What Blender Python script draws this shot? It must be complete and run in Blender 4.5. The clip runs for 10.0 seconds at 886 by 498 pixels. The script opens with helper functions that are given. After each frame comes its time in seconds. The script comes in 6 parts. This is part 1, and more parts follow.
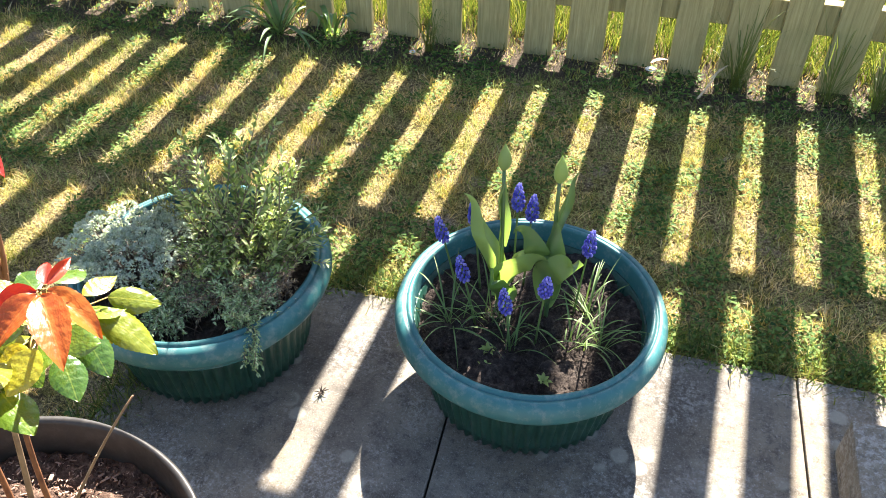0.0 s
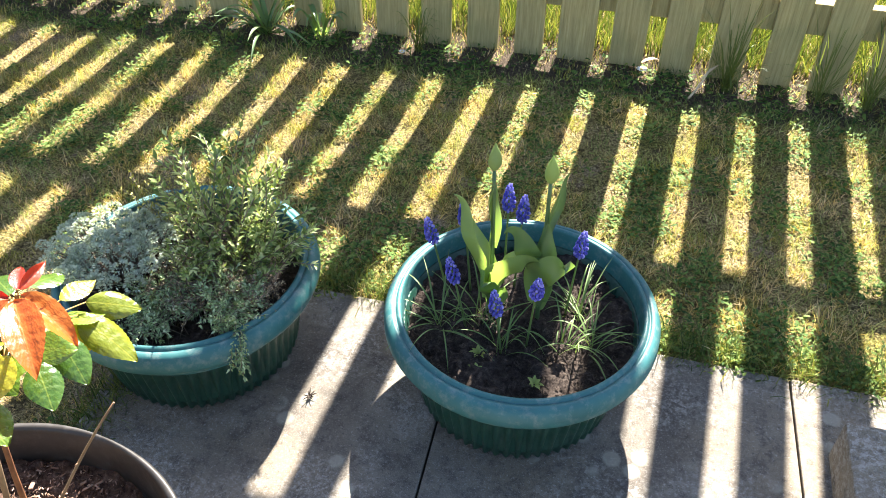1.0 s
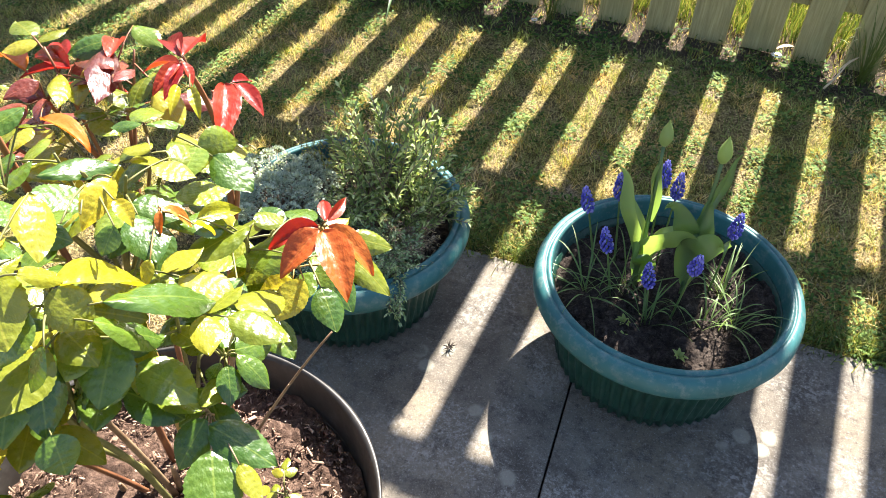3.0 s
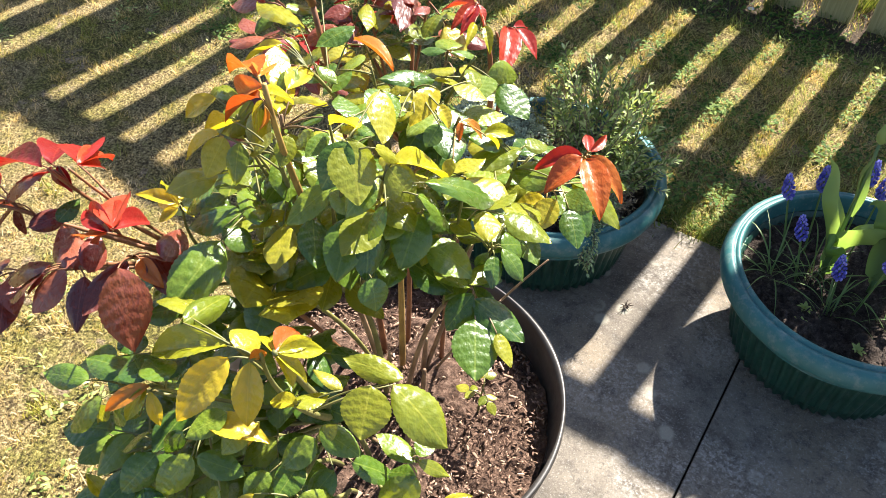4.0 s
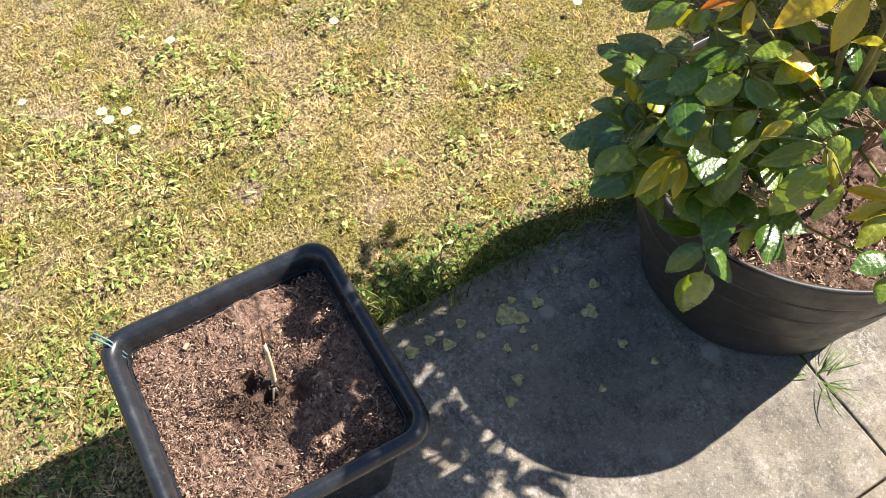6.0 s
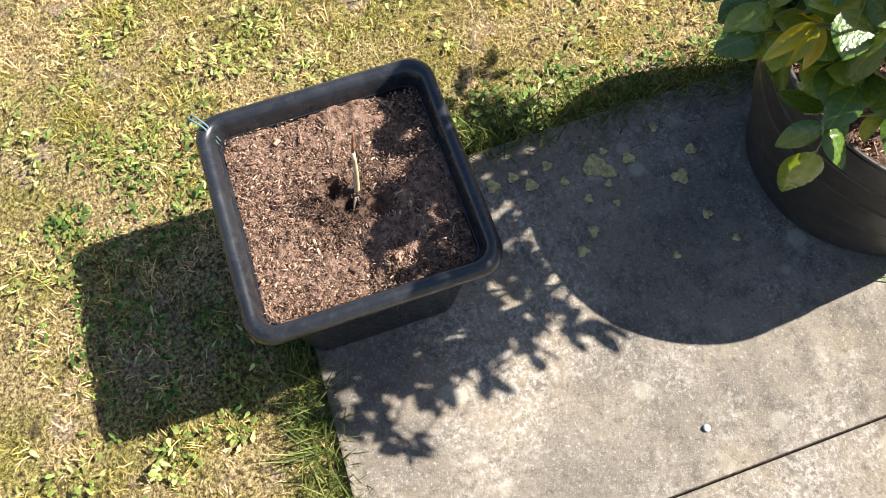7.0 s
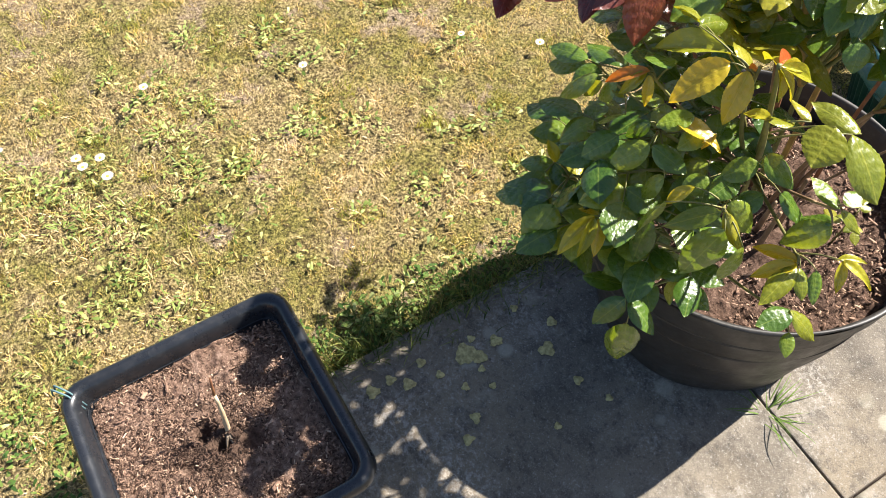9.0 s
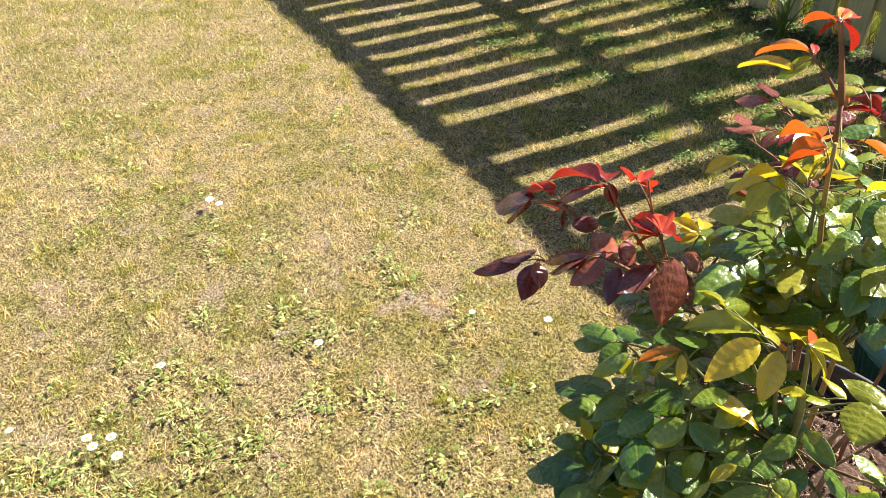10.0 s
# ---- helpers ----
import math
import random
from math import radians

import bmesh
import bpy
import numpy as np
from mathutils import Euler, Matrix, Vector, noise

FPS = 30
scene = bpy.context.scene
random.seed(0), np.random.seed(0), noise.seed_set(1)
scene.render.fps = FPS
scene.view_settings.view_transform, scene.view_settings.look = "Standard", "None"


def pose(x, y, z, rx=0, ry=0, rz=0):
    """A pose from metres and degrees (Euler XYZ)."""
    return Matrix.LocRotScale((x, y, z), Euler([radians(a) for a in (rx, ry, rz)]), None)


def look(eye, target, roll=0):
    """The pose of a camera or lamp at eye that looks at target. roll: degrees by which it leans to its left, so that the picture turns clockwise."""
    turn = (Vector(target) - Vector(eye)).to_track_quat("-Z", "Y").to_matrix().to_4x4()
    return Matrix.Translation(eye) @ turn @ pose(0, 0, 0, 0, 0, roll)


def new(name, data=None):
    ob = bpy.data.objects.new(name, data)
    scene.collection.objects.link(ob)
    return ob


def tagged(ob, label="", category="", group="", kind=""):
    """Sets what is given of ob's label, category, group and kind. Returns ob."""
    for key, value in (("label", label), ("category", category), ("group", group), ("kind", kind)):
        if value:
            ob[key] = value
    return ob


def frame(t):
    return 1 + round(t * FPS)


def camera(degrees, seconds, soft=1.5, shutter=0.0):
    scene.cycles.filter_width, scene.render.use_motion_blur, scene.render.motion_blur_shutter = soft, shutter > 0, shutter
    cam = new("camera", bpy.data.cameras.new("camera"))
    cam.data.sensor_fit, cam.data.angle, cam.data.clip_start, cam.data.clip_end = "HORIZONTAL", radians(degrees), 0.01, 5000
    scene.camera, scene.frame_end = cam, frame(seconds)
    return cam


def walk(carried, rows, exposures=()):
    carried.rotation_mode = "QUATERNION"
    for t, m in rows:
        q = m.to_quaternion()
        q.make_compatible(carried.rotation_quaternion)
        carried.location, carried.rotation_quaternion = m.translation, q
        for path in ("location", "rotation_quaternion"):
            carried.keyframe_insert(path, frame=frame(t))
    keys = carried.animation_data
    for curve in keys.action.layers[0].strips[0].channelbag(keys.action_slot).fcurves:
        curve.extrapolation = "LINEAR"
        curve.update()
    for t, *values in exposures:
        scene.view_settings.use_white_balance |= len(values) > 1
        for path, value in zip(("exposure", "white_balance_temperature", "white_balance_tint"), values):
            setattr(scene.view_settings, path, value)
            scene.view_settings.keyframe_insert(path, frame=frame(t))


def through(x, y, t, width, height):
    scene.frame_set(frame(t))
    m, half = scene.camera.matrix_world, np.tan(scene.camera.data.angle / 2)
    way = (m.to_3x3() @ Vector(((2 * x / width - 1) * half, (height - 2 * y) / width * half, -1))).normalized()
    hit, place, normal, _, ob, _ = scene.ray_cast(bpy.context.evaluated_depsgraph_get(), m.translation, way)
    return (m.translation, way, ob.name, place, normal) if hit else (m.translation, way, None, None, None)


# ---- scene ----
cam = camera(56.5, 10.0, soft=0.5)
PATH = [
    (0, (0.18, 0.518, 1.158), (-0.216, 1.962, -0.168), -0.1),
    (0.5, (0.172, 0.527, 1.153), (-0.212, 1.976, -0.172), 0.2),
    (1, (0.178, 0.533, 1.147), (-0.197, 1.983, -0.178), 0.3),
    (1.5, (0.162, 0.532, 1.143), (-0.211, 1.974, -0.191), 0.3),
    (2, (0.148, 0.515, 1.153), (-0.222, 1.942, -0.198), 0.4),
    (2.2, (0.121, 0.51, 1.149), (-0.228, 1.941, -0.204), 0.9),
    (3.5, (0.016, 0.371, 1.201), (-0.623, 1.63, -0.214), 2.0),
    (4, (0.011, 0.294, 1.222), (-0.766, 1.448, -0.215), 1.1),
    (4.5, (0.01, 0.205, 1.231), (-0.865, 1.211, -0.259), 0.3),
    (4.8, (0.005, 0.147, 1.234), (-0.916, 1.034, -0.304), -0.5),
    (5, (0.0, 0.091, 1.222), (-0.948, 0.932, -0.325), 0.1),
    (5.5, (0.021, 0.035, 1.221), (-0.988, 0.725, -0.361), -0.4),
    (6, (0.013, -0.025, 1.184), (-0.959, 0.477, -0.49), -1.1),
    (6.2, (0.012, -0.043, 1.176), (-0.906, 0.365, -0.554), -1.5),
    (7.3, (0.011, -0.032, 1.174), (-0.681, 0.151, -0.693), -1.9),
    (7.5, (0.017, -0.013, 1.184), (-0.667, 0.172, -0.686), -1.6),
    (8, (0.041, 0.032, 1.212), (-0.675, 0.258, -0.642), -2.0),
    (8.5, (0.048, 0.066, 1.225), (-0.796, 0.419, -0.554), -4.2),
    (9, (0.036, 0.05, 1.239), (-0.968, 0.556, -0.414), -2.5),
    (9.5, (0.005, 0.014, 1.258), (-1.2, 0.661, -0.201), -1.2),
    (10, (0.021, 0.01, 1.256), (-1.383, 0.77, 0.052), -1.7),
]
walk(cam, [(t, look(eye, target, roll)) for t, eye, target, roll in PATH],
     exposures=((0, 2.84, 6200, 12), (2.2, 2.74, 6200, 12), (3.5, 2.34, 6200, 12), (4.5, 2.07, 6200, 12), (5.5, 1.87, 6200, 12), (8.5, 1.83, 6200, 12), (9.5, 1.78, 6200, 12), (10, 1.84, 6200, 12)))

# ---- light ----
SUN_WAY = Vector((-0.050, -1.0, -1.0)).normalized()
world = bpy.data.worlds.new("sky")
scene.world = world
world.use_nodes = True
wn = world.node_tree
sky = wn.nodes.new("ShaderNodeTexSky")
sky.sky_type = "NISHITA"
sky.sun_disc = False
sky.sun_elevation = math.asin(-SUN_WAY.z)
sky.sun_rotation = 0.05
wn.nodes["Background"].inputs["Strength"].default_value = 0.054
wn.links.new(sky.outputs["Color"], wn.nodes["Background"].inputs["Color"])
sun = bpy.data.lights.new("sun", "SUN")
sun.energy, sun.angle, sun.color = 4.9, radians(0.55), (1.0, 0.93, 0.81)
new("sun", sun).matrix_world = look((0, 0, 6), Vector((0, 0, 6)) + SUN_WAY)


# ---- materials ----
class Nodes:
    """A node material built up step by step."""

    def __init__(self, name, rough=0.6, spec=0.5):
        self.mat = bpy.data.materials.new(name)
        self.mat.use_nodes = True
        self.t = self.mat.node_tree
        self.b = self.t.nodes["Principled BSDF"]
        self.b.inputs["Roughness"].default_value = rough
        self.b.inputs["Specular IOR Level"].default_value = spec
        self.where = self.t.nodes.new("ShaderNodeNewGeometry").outputs["Position"]
        self.local = self.t.nodes.new("ShaderNodeTexCoord").outputs["Object"]

    def noise(self, scale, detail=4, rough=0.6, local=False, stretch=None):
        n = self.t.nodes.new("ShaderNodeTexNoise")
        n.inputs["Scale"].default_value, n.inputs["Detail"].default_value, n.inputs["Roughness"].default_value = scale, detail, rough
        src = self.local if local else self.where
        if stretch:
            m = self.t.nodes.new("ShaderNodeMapping")
            m.inputs["Scale"].default_value = stretch
            self.t.links.new(src, m.inputs["Vector"])
            src = m.outputs["Vector"]
        self.t.links.new(src, n.inputs["Vector"])
        return n.outputs["Fac"]

    def cells(self, scale, local=False):
        n = self.t.nodes.new("ShaderNodeTexVoronoi")
        n.inputs["Scale"].default_value = scale
        self.t.links.new(self.local if local else self.where, n.inputs["Vector"])
        return n.outputs["Distance"]

    def island(self):
        return self.t.nodes.new("ShaderNodeNewGeometry").outputs["Random Per Island"]

    def each(self):
        return self.t.nodes.new("ShaderNodeObjectInfo").outputs["Random"]

    def ramp(self, fac, *stops):
        r = self.t.nodes.new("ShaderNodeValToRGB")
        e = r.color_ramp.elements
        while len(e) < len(stops):
            e.new(0.5)
        for k, (p, c) in zip(e, stops):
            k.position, k.color = p, (*c, 1) if len(c) == 3 else c
        self.t.links.new(fac, r.inputs["Fac"])
        return r.outputs["Color"]

    def grey(self, fac, a, b, lo=0.0, hi=1.0):
        m = self.t.nodes.new("ShaderNodeMapRange")
        for key, v in (("From Min", a), ("From Max", b), ("To Min", lo), ("To Max", hi)):
            m.inputs[key].default_value = v
        self.t.links.new(fac, m.inputs["Value"])
        return m.outputs["Result"]

    def mix(self, fac, a, b, how="MIX"):
        m = self.t.nodes.new("ShaderNodeMixRGB")
        m.blend_type = how
        for key, v in (("Fac", fac), ("Color1", a), ("Color2", b)):
            if isinstance(v, (int, float)):
                m.inputs[key].default_value = v
            elif isinstance(v, tuple):
                m.inputs[key].default_value = (*v, 1)
            else:
                self.t.links.new(v, m.inputs[key])
        return m.outputs["Color"]

    def math(self, how, a, b=0.0):
        m = self.t.nodes.new("ShaderNodeMath")
        m.operation = how
        for k, v in enumerate((a, b)):
            if isinstance(v, (int, float)):
                m.inputs[k].default_value = v
            else:
                self.t.links.new(v, m.inputs[k])
        return m.outputs[0]

    def colour(self, c):
        if isinstance(c, tuple):
            self.b.inputs["Base Color"].default_value = (*c, 1)
        else:
            self.t.links.new(c, self.b.inputs["Base Color"])
        self.col = c
        return self

    def rough(self, r):
        self.t.links.new(r, self.b.inputs["Roughness"])
        return self

    def bump(self, height, strength=0.4, distance=0.003):
        n = self.t.nodes.new("ShaderNodeBump")
        n.inputs["Strength"].default_value, n.inputs["Distance"].default_value = strength, distance
        self.t.links.new(height, n.inputs["Height"])
        self.t.links.new(n.outputs["Normal"], self.b.inputs["Normal"])
        return self

    def thin(self, amount, tint):
        """Light shines through: a share of translucency."""
        tr = self.t.nodes.new("ShaderNodeBsdfTranslucent")
        c = self.mix(1.0, self.col, tint, "MULTIPLY")
        self.t.links.new(c, tr.inputs["Color"])
        m = self.t.nodes.new("ShaderNodeMixShader")
        m.inputs[0].default_value = amount
        self.t.links.new(self.b.outputs[0], m.inputs[1])
        self.t.links.new(tr.outputs[0], m.inputs[2])
        self.t.links.new(m.outputs[0], self.t.nodes["Material Output"].inputs["Surface"])
        return self


def lawn_material():
    n = Nodes("lawn_soil", 0.95, 0.2)
    patch = n.math("ADD", n.math("MULTIPLY", n.noise(2.4, 3), 0.4), n.math("MULTIPLY", n.noise(9, 5, 0.7), 0.6))
    fine = n.noise(170, 5, 0.85)
    bare = n.ramp(fine, (0.38, (0.05, 0.032, 0.02)), (0.5, (0.33, 0.24, 0.15)), (0.64, (0.62, 0.485, 0.33)))
    straw = n.ramp(fine, (0.40, (0.030, 0.019, 0.008)), (0.51, (0.32, 0.24, 0.10)), (0.64, (0.80, 0.63, 0.32)))
    green = n.ramp(fine, (0.40, (0.018, 0.017, 0.005)), (0.52, (0.24, 0.21, 0.05)), (0.66, (0.62, 0.52, 0.17)))
    c = n.mix(n.grey(patch, 0.46, 0.57), straw, green)
    # Dark brown flecks: shadows within the thatch, put into the soil colour.
    c = n.mix(n.grey(n.noise(48, 4, 0.75), 0.54, 0.63, 0, 0.75), c, (0.06, 0.038, 0.018))
    c = n.mix(n.grey(n.noise(6.5, 5, 0.75), 0.57, 0.64), c, bare)
    place = n.t.nodes.new("ShaderNodeNewGeometry")
    axes = n.t.nodes.new("ShaderNodeSeparateXYZ")
    n.t.links.new(place.outputs["Position"], axes.inputs[0])
    foot = n.math("ADD", axes.outputs["Y"], n.math("MULTIPLY", n.noise(7, 4, 0.7), 0.24))
    earth = n.ramp(fine, (0.38, (0.022, 0.015, 0.010)), (0.5, (0.085, 0.060, 0.038)), (0.64, (0.20, 0.15, 0.10)))
    n.colour(n.mix(n.math("MULTIPLY", n.grey(foot, 2.60, 2.66), n.grey(foot, 3.00, 2.90)), c, earth))
    return n.bump(n.noise(240, 5, 0.75), 1.0, 0.015).mat


def blade_material(name, stops, dry, amount=0.35):
    n = Nodes(name, 0.7, 0.15)
    patch = n.math("ADD", n.math("MULTIPLY", n.noise(2.4, 3), 0.4), n.math("MULTIPLY", n.noise(9, 5, 0.7), 0.6))
    mixed = n.math("ADD", n.math("MULTIPLY", n.island(), 1 - dry), n.math("MULTIPLY", n.grey(patch, 0.62, 0.40), dry))
    c = n.ramp(mixed, *stops)
    c = n.mix(n.grey(n.noise(22, 4, 0.7), 0.50, 0.62, 0, 0.6), c, (0.74, 0.55, 0.32))
    c = n.mix(n.grey(n.noise(46, 4, 0.75, stretch=(1, 1, 0.2)), 0.55, 0.64, 0, 0.6), c, (0.10, 0.068, 0.022))
    n.colour(c)
    return n.thin(amount, (1.25, 1.2, 0.7)).mat


def concrete_material():
    n = Nodes("concrete", 0.9, 0.25)
    grain = n.noise(420, 3, 0.85)
    blot = n.noise(5, 7, 0.72)
    c = n.ramp(blot, (0.32, (0.082, 0.070, 0.057)), (0.5, (0.155, 0.133, 0.105)), (0.68, (0.232, 0.200, 0.158)))
    c = n.mix(n.grey(n.noise(2.3, 4, 0.6), 0.46, 0.60, 0, 0.6), c, (0.205, 0.162, 0.108))
    c = n.mix(n.grey(n.noise(21, 6, 0.78), 0.50, 0.64, 0, 0.65), c, (0.060, 0.053, 0.046))
    pale = n.math("MULTIPLY", n.grey(n.noise(3.4, 5, 0.7), 0.47, 0.60), n.grey(n.noise(95, 6, 0.8), 0.46, 0.58))
    c = n.mix(n.math("MULTIPLY", pale, 0.6), c, (0.40, 0.375, 0.335))
    c = n.mix(n.grey(n.noise(190, 4, 0.85), 0.57, 0.68, 0, 0.55), c, (0.44, 0.415, 0.375))
    c = n.mix(n.grey(n.noise(70, 6, 0.85), 0.54, 0.65, 0, 0.65), c, (0.045, 0.039, 0.033))
    c = n.mix(n.grey(grain, 0.57, 0.70, 0, 0.45), c, (0.46, 0.43, 0.38))
    c = n.mix(n.grey(grain, 0.43, 0.30, 0, 0.6), c, (0.045, 0.039, 0.033))
    spot = n.math("MULTIPLY", n.grey(n.cells(17), 0.30, 0.22), n.grey(n.noise(4.1, 3, 0.6), 0.50, 0.56))
    c = n.mix(n.math("MULTIPLY", spot, 0.55), c, (0.36, 0.34, 0.27))
    n.colour(c)
    n.bump(n.math("ADD", n.noise(520, 3, 0.8), n.math("MULTIPLY", n.noise(120, 4, 0.7), 0.8)), 0.45, 0.003)
    return n.mat


def lichen_material():
    n = Nodes("lichen", 0.95, 0.1)
    n.colour(n.ramp(n.noise(160, 4), (0.35, (0.26, 0.22, 0.10)), (0.65, (0.52, 0.44, 0.2))))
    return n.bump(n.noise(300, 4), 0.6, 0.002).mat


def plastic(name, dark, light, rough=0.38, dust=0.25):
    n = Nodes(name, rough, 0.5)
    c = n.ramp(n.noise(9, 4), (0.35, dark), (0.65, light))
    c = n.mix(n.grey(n.noise(60, 5, 0.7), 0.5, 0.8, 0, dust), c, (0.34, 0.33, 0.29))
    n.colour(c)
    n.rough(n.grey(n.noise(35, 5, 0.7), 0.3, 0.75, rough - 0.06, rough + 0.22))
    return n.bump(n.noise(240, 3), 0.12, 0.001).mat


def soil_material(name, dark, mid, pale, damp=None):
    n = Nodes(name, 0.95, 0.15)
    c = n.ramp(n.noise(95, 6, 0.75), (0.3, dark), (0.52, mid), (0.74, pale))
    if damp:
        c = n.mix(damp_patch(n, *damp), c, tuple(0.35 * v for v in mid))
    n.colour(c)
    return n.bump(n.noise(150, 6, 0.75), 1.0, 0.01).mat


def damp_patch(n, x, y, r):
    """A ragged moist patch of radius r round x, y."""
    v = n.t.nodes.new("ShaderNodeVectorMath")
    v.operation = "DISTANCE"
    v.inputs[1].default_value = (x, y, 0.235)
    n.t.links.new(n.where, v.inputs[0])
    ragged = n.math("ADD", v.outputs["Value"], n.math("MULTIPLY", n.math("SUBTRACT", n.noise(38, 5, 0.7), 0.5), 0.16))
    return n.grey(ragged, r, r * 0.55, 0, 0.85)


def chip_material(name="bark_chip", damp=None):
    n = Nodes(name, 0.9, 0.2)
    c = n.ramp(n.island(), (0.0, (0.026, 0.016, 0.011)), (0.35, (0.15, 0.090, 0.062)), (0.85, (0.35, 0.225, 0.155)), (1.0, (0.50, 0.36, 0.25)))
    if damp:
        c = n.mix(damp_patch(n, *damp), c, n.mix(1.0, c, (0.25, 0.23, 0.23), "MULTIPLY"))
    return n.colour(c).bump(n.noise(400, 3), 0.5, 0.001).mat


def fence_wood():
    n = Nodes("fence_wood", 0.78, 0.3)
    grain = n.noise(6, 6, 0.7, True, (22, 22, 1.2))
    c = n.ramp(grain, (0.3, (0.25, 0.195, 0.078)), (0.55, (0.43, 0.345, 0.150)), (0.75, (0.55, 0.45, 0.215)))
    c = n.mix(n.grey(n.noise(5, 4), 0.5, 0.75, 0, 0.5), c, (0.2, 0.2, 0.08))
    c = n.mix(n.math("MULTIPLY", n.each(), 0.3), c, (0.2, 0.18, 0.085))
    return n.colour(c).bump(grain, 0.3, 0.002).mat


def leaf_material(name, a, b, c, through=0.3, tint=(1.3, 1.25, 0.45), rough=0.25, vein=0.45, gloss=0.45):
    n = Nodes(name, rough, 0.25 + 0.55 * gloss)
    n.b.inputs["Coat Weight"].default_value, n.b.inputs["Coat Roughness"].default_value = gloss, 0.16
    base = n.ramp(n.math("ADD", n.math("MULTIPLY", n.each(), 0.65), n.math("MULTIPLY", n.noise(3.5, 3, 0.6, True), 0.42)), (0.2, a), (0.55, b), (0.9, c))
    sep = n.t.nodes.new("ShaderNodeSeparateXYZ")
    n.t.links.new(n.local, sep.inputs[0])
    side = n.math("ABSOLUTE", sep.outputs["Y"])
    wave = n.math("SINE", n.math("MULTIPLY", n.math("SUBTRACT", sep.outputs["X"], n.math("MULTIPLY", side, 0.75)), 41.0))
    ribs = n.grey(wave, 0.93, 1.0, 0, vein * 0.3)
    mid = n.grey(side, 0.010, 0.026, vein, 0.0)
    base = n.mix(n.math("MAXIMUM", ribs, mid), base, n.mix(0.5, base, tuple(min(1, 1.5 * v + 0.05) for v in c)))
    base = n.mix(n.grey(n.noise(9, 5, 0.7, True), 0.62, 0.72, 0, 0.35), base, tuple(0.5 * v + 0.03 for v in b))
    n.colour(base)
    n.rough(n.grey(n.noise(6, 3, 0.6, True), 0.3, 0.7, rough - 0.06, rough + 0.16))
    n.bump(n.math("ADD", n.math("MULTIPLY", wave, 0.010), n.noise(11, 2, 0.5, True)), 0.14, 0.012)
    return n.thin(through, tint).mat


def stem_material(name, a, b):
    n = Nodes(name, 0.55, 0.4)
    return n.colour(n.ramp(n.noise(30, 4), (0.35, a), (0.65, b))).bump(n.noise(200, 3), 0.3, 0.001).mat


def foliage(name, a, b, c, through=0.3, rough=0.5, spec=0.35):
    n = Nodes(name, rough, spec)
    return n.colour(n.ramp(n.island(), (0.0, a), (0.5, b), (1.0, c))).thin(through, (1.4, 1.35, 0.6)).mat


LAWN = lawn_material()
GRASS = blade_material("grass_blades", ((0.04, (0.07, 0.07, 0.012)), (0.22, (0.32, 0.275, 0.045)), (0.38, (0.62, 0.455, 0.135)), (0.62, (0.82, 0.595, 0.285)), (0.95, (0.94, 0.76, 0.55))), 0.42)
THATCH = blade_material("dead_grass", ((0.05, (0.05, 0.032, 0.014)), (0.3, (0.22, 0.15, 0.065)), (0.6, (0.50, 0.39, 0.20)), (0.9, (0.74, 0.62, 0.40))), 0.4, 0.2)
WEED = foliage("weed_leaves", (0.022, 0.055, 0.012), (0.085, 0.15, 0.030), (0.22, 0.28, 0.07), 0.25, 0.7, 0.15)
# Paler copy of the weed leaf: sunlight on the open lawn put into colour.
SUNWEED = foliage("sun_tone_weed_leaves", (0.09, 0.14, 0.025), (0.24, 0.30, 0.07), (0.52, 0.54, 0.20), 0.25, 0.55, 0.3)
TUFT = foliage("tuft_grass", (0.14, 0.17, 0.025), (0.33, 0.32, 0.06), (0.52, 0.46, 0.14), 0.35)
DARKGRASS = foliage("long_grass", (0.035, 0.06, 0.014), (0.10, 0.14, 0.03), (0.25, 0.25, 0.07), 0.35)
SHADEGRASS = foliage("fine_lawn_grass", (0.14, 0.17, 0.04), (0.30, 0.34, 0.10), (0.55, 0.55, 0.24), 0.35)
CONCRETE, LICHEN, WOOD = concrete_material(), lichen_material(), fence_wood()
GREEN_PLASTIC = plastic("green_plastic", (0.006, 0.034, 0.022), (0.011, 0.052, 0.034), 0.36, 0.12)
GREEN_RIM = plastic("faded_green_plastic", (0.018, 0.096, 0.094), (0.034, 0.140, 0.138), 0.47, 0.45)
DARK_PLASTIC = plastic("dark_brown_plastic", (0.020, 0.017, 0.014), (0.036, 0.031, 0.026), 0.40, 0.10)
BLACK_PLASTIC = plastic("black_plastic", (0.009, 0.010, 0.012), (0.015, 0.0165, 0.020), 0.24, 0.05)
DARK_SOIL = soil_material("dark_compost", (0.016, 0.012, 0.010), (0.062, 0.047, 0.038), (0.17, 0.135, 0.108))
BROWN_SOIL = soil_material("brown_compost", (0.028, 0.016, 0.011), (0.25, 0.155, 0.110), (0.52, 0.37, 0.28), (-0.452, -0.040, 0.060))
POT_SOIL = soil_material("crumbly_compost", (0.018, 0.011, 0.008), (0.135, 0.082, 0.058), (0.33, 0.22, 0.16))
CHIP = chip_material()
TRAY_CHIP = chip_material("damp_bark_chip", (-0.452, -0.040, 0.060))
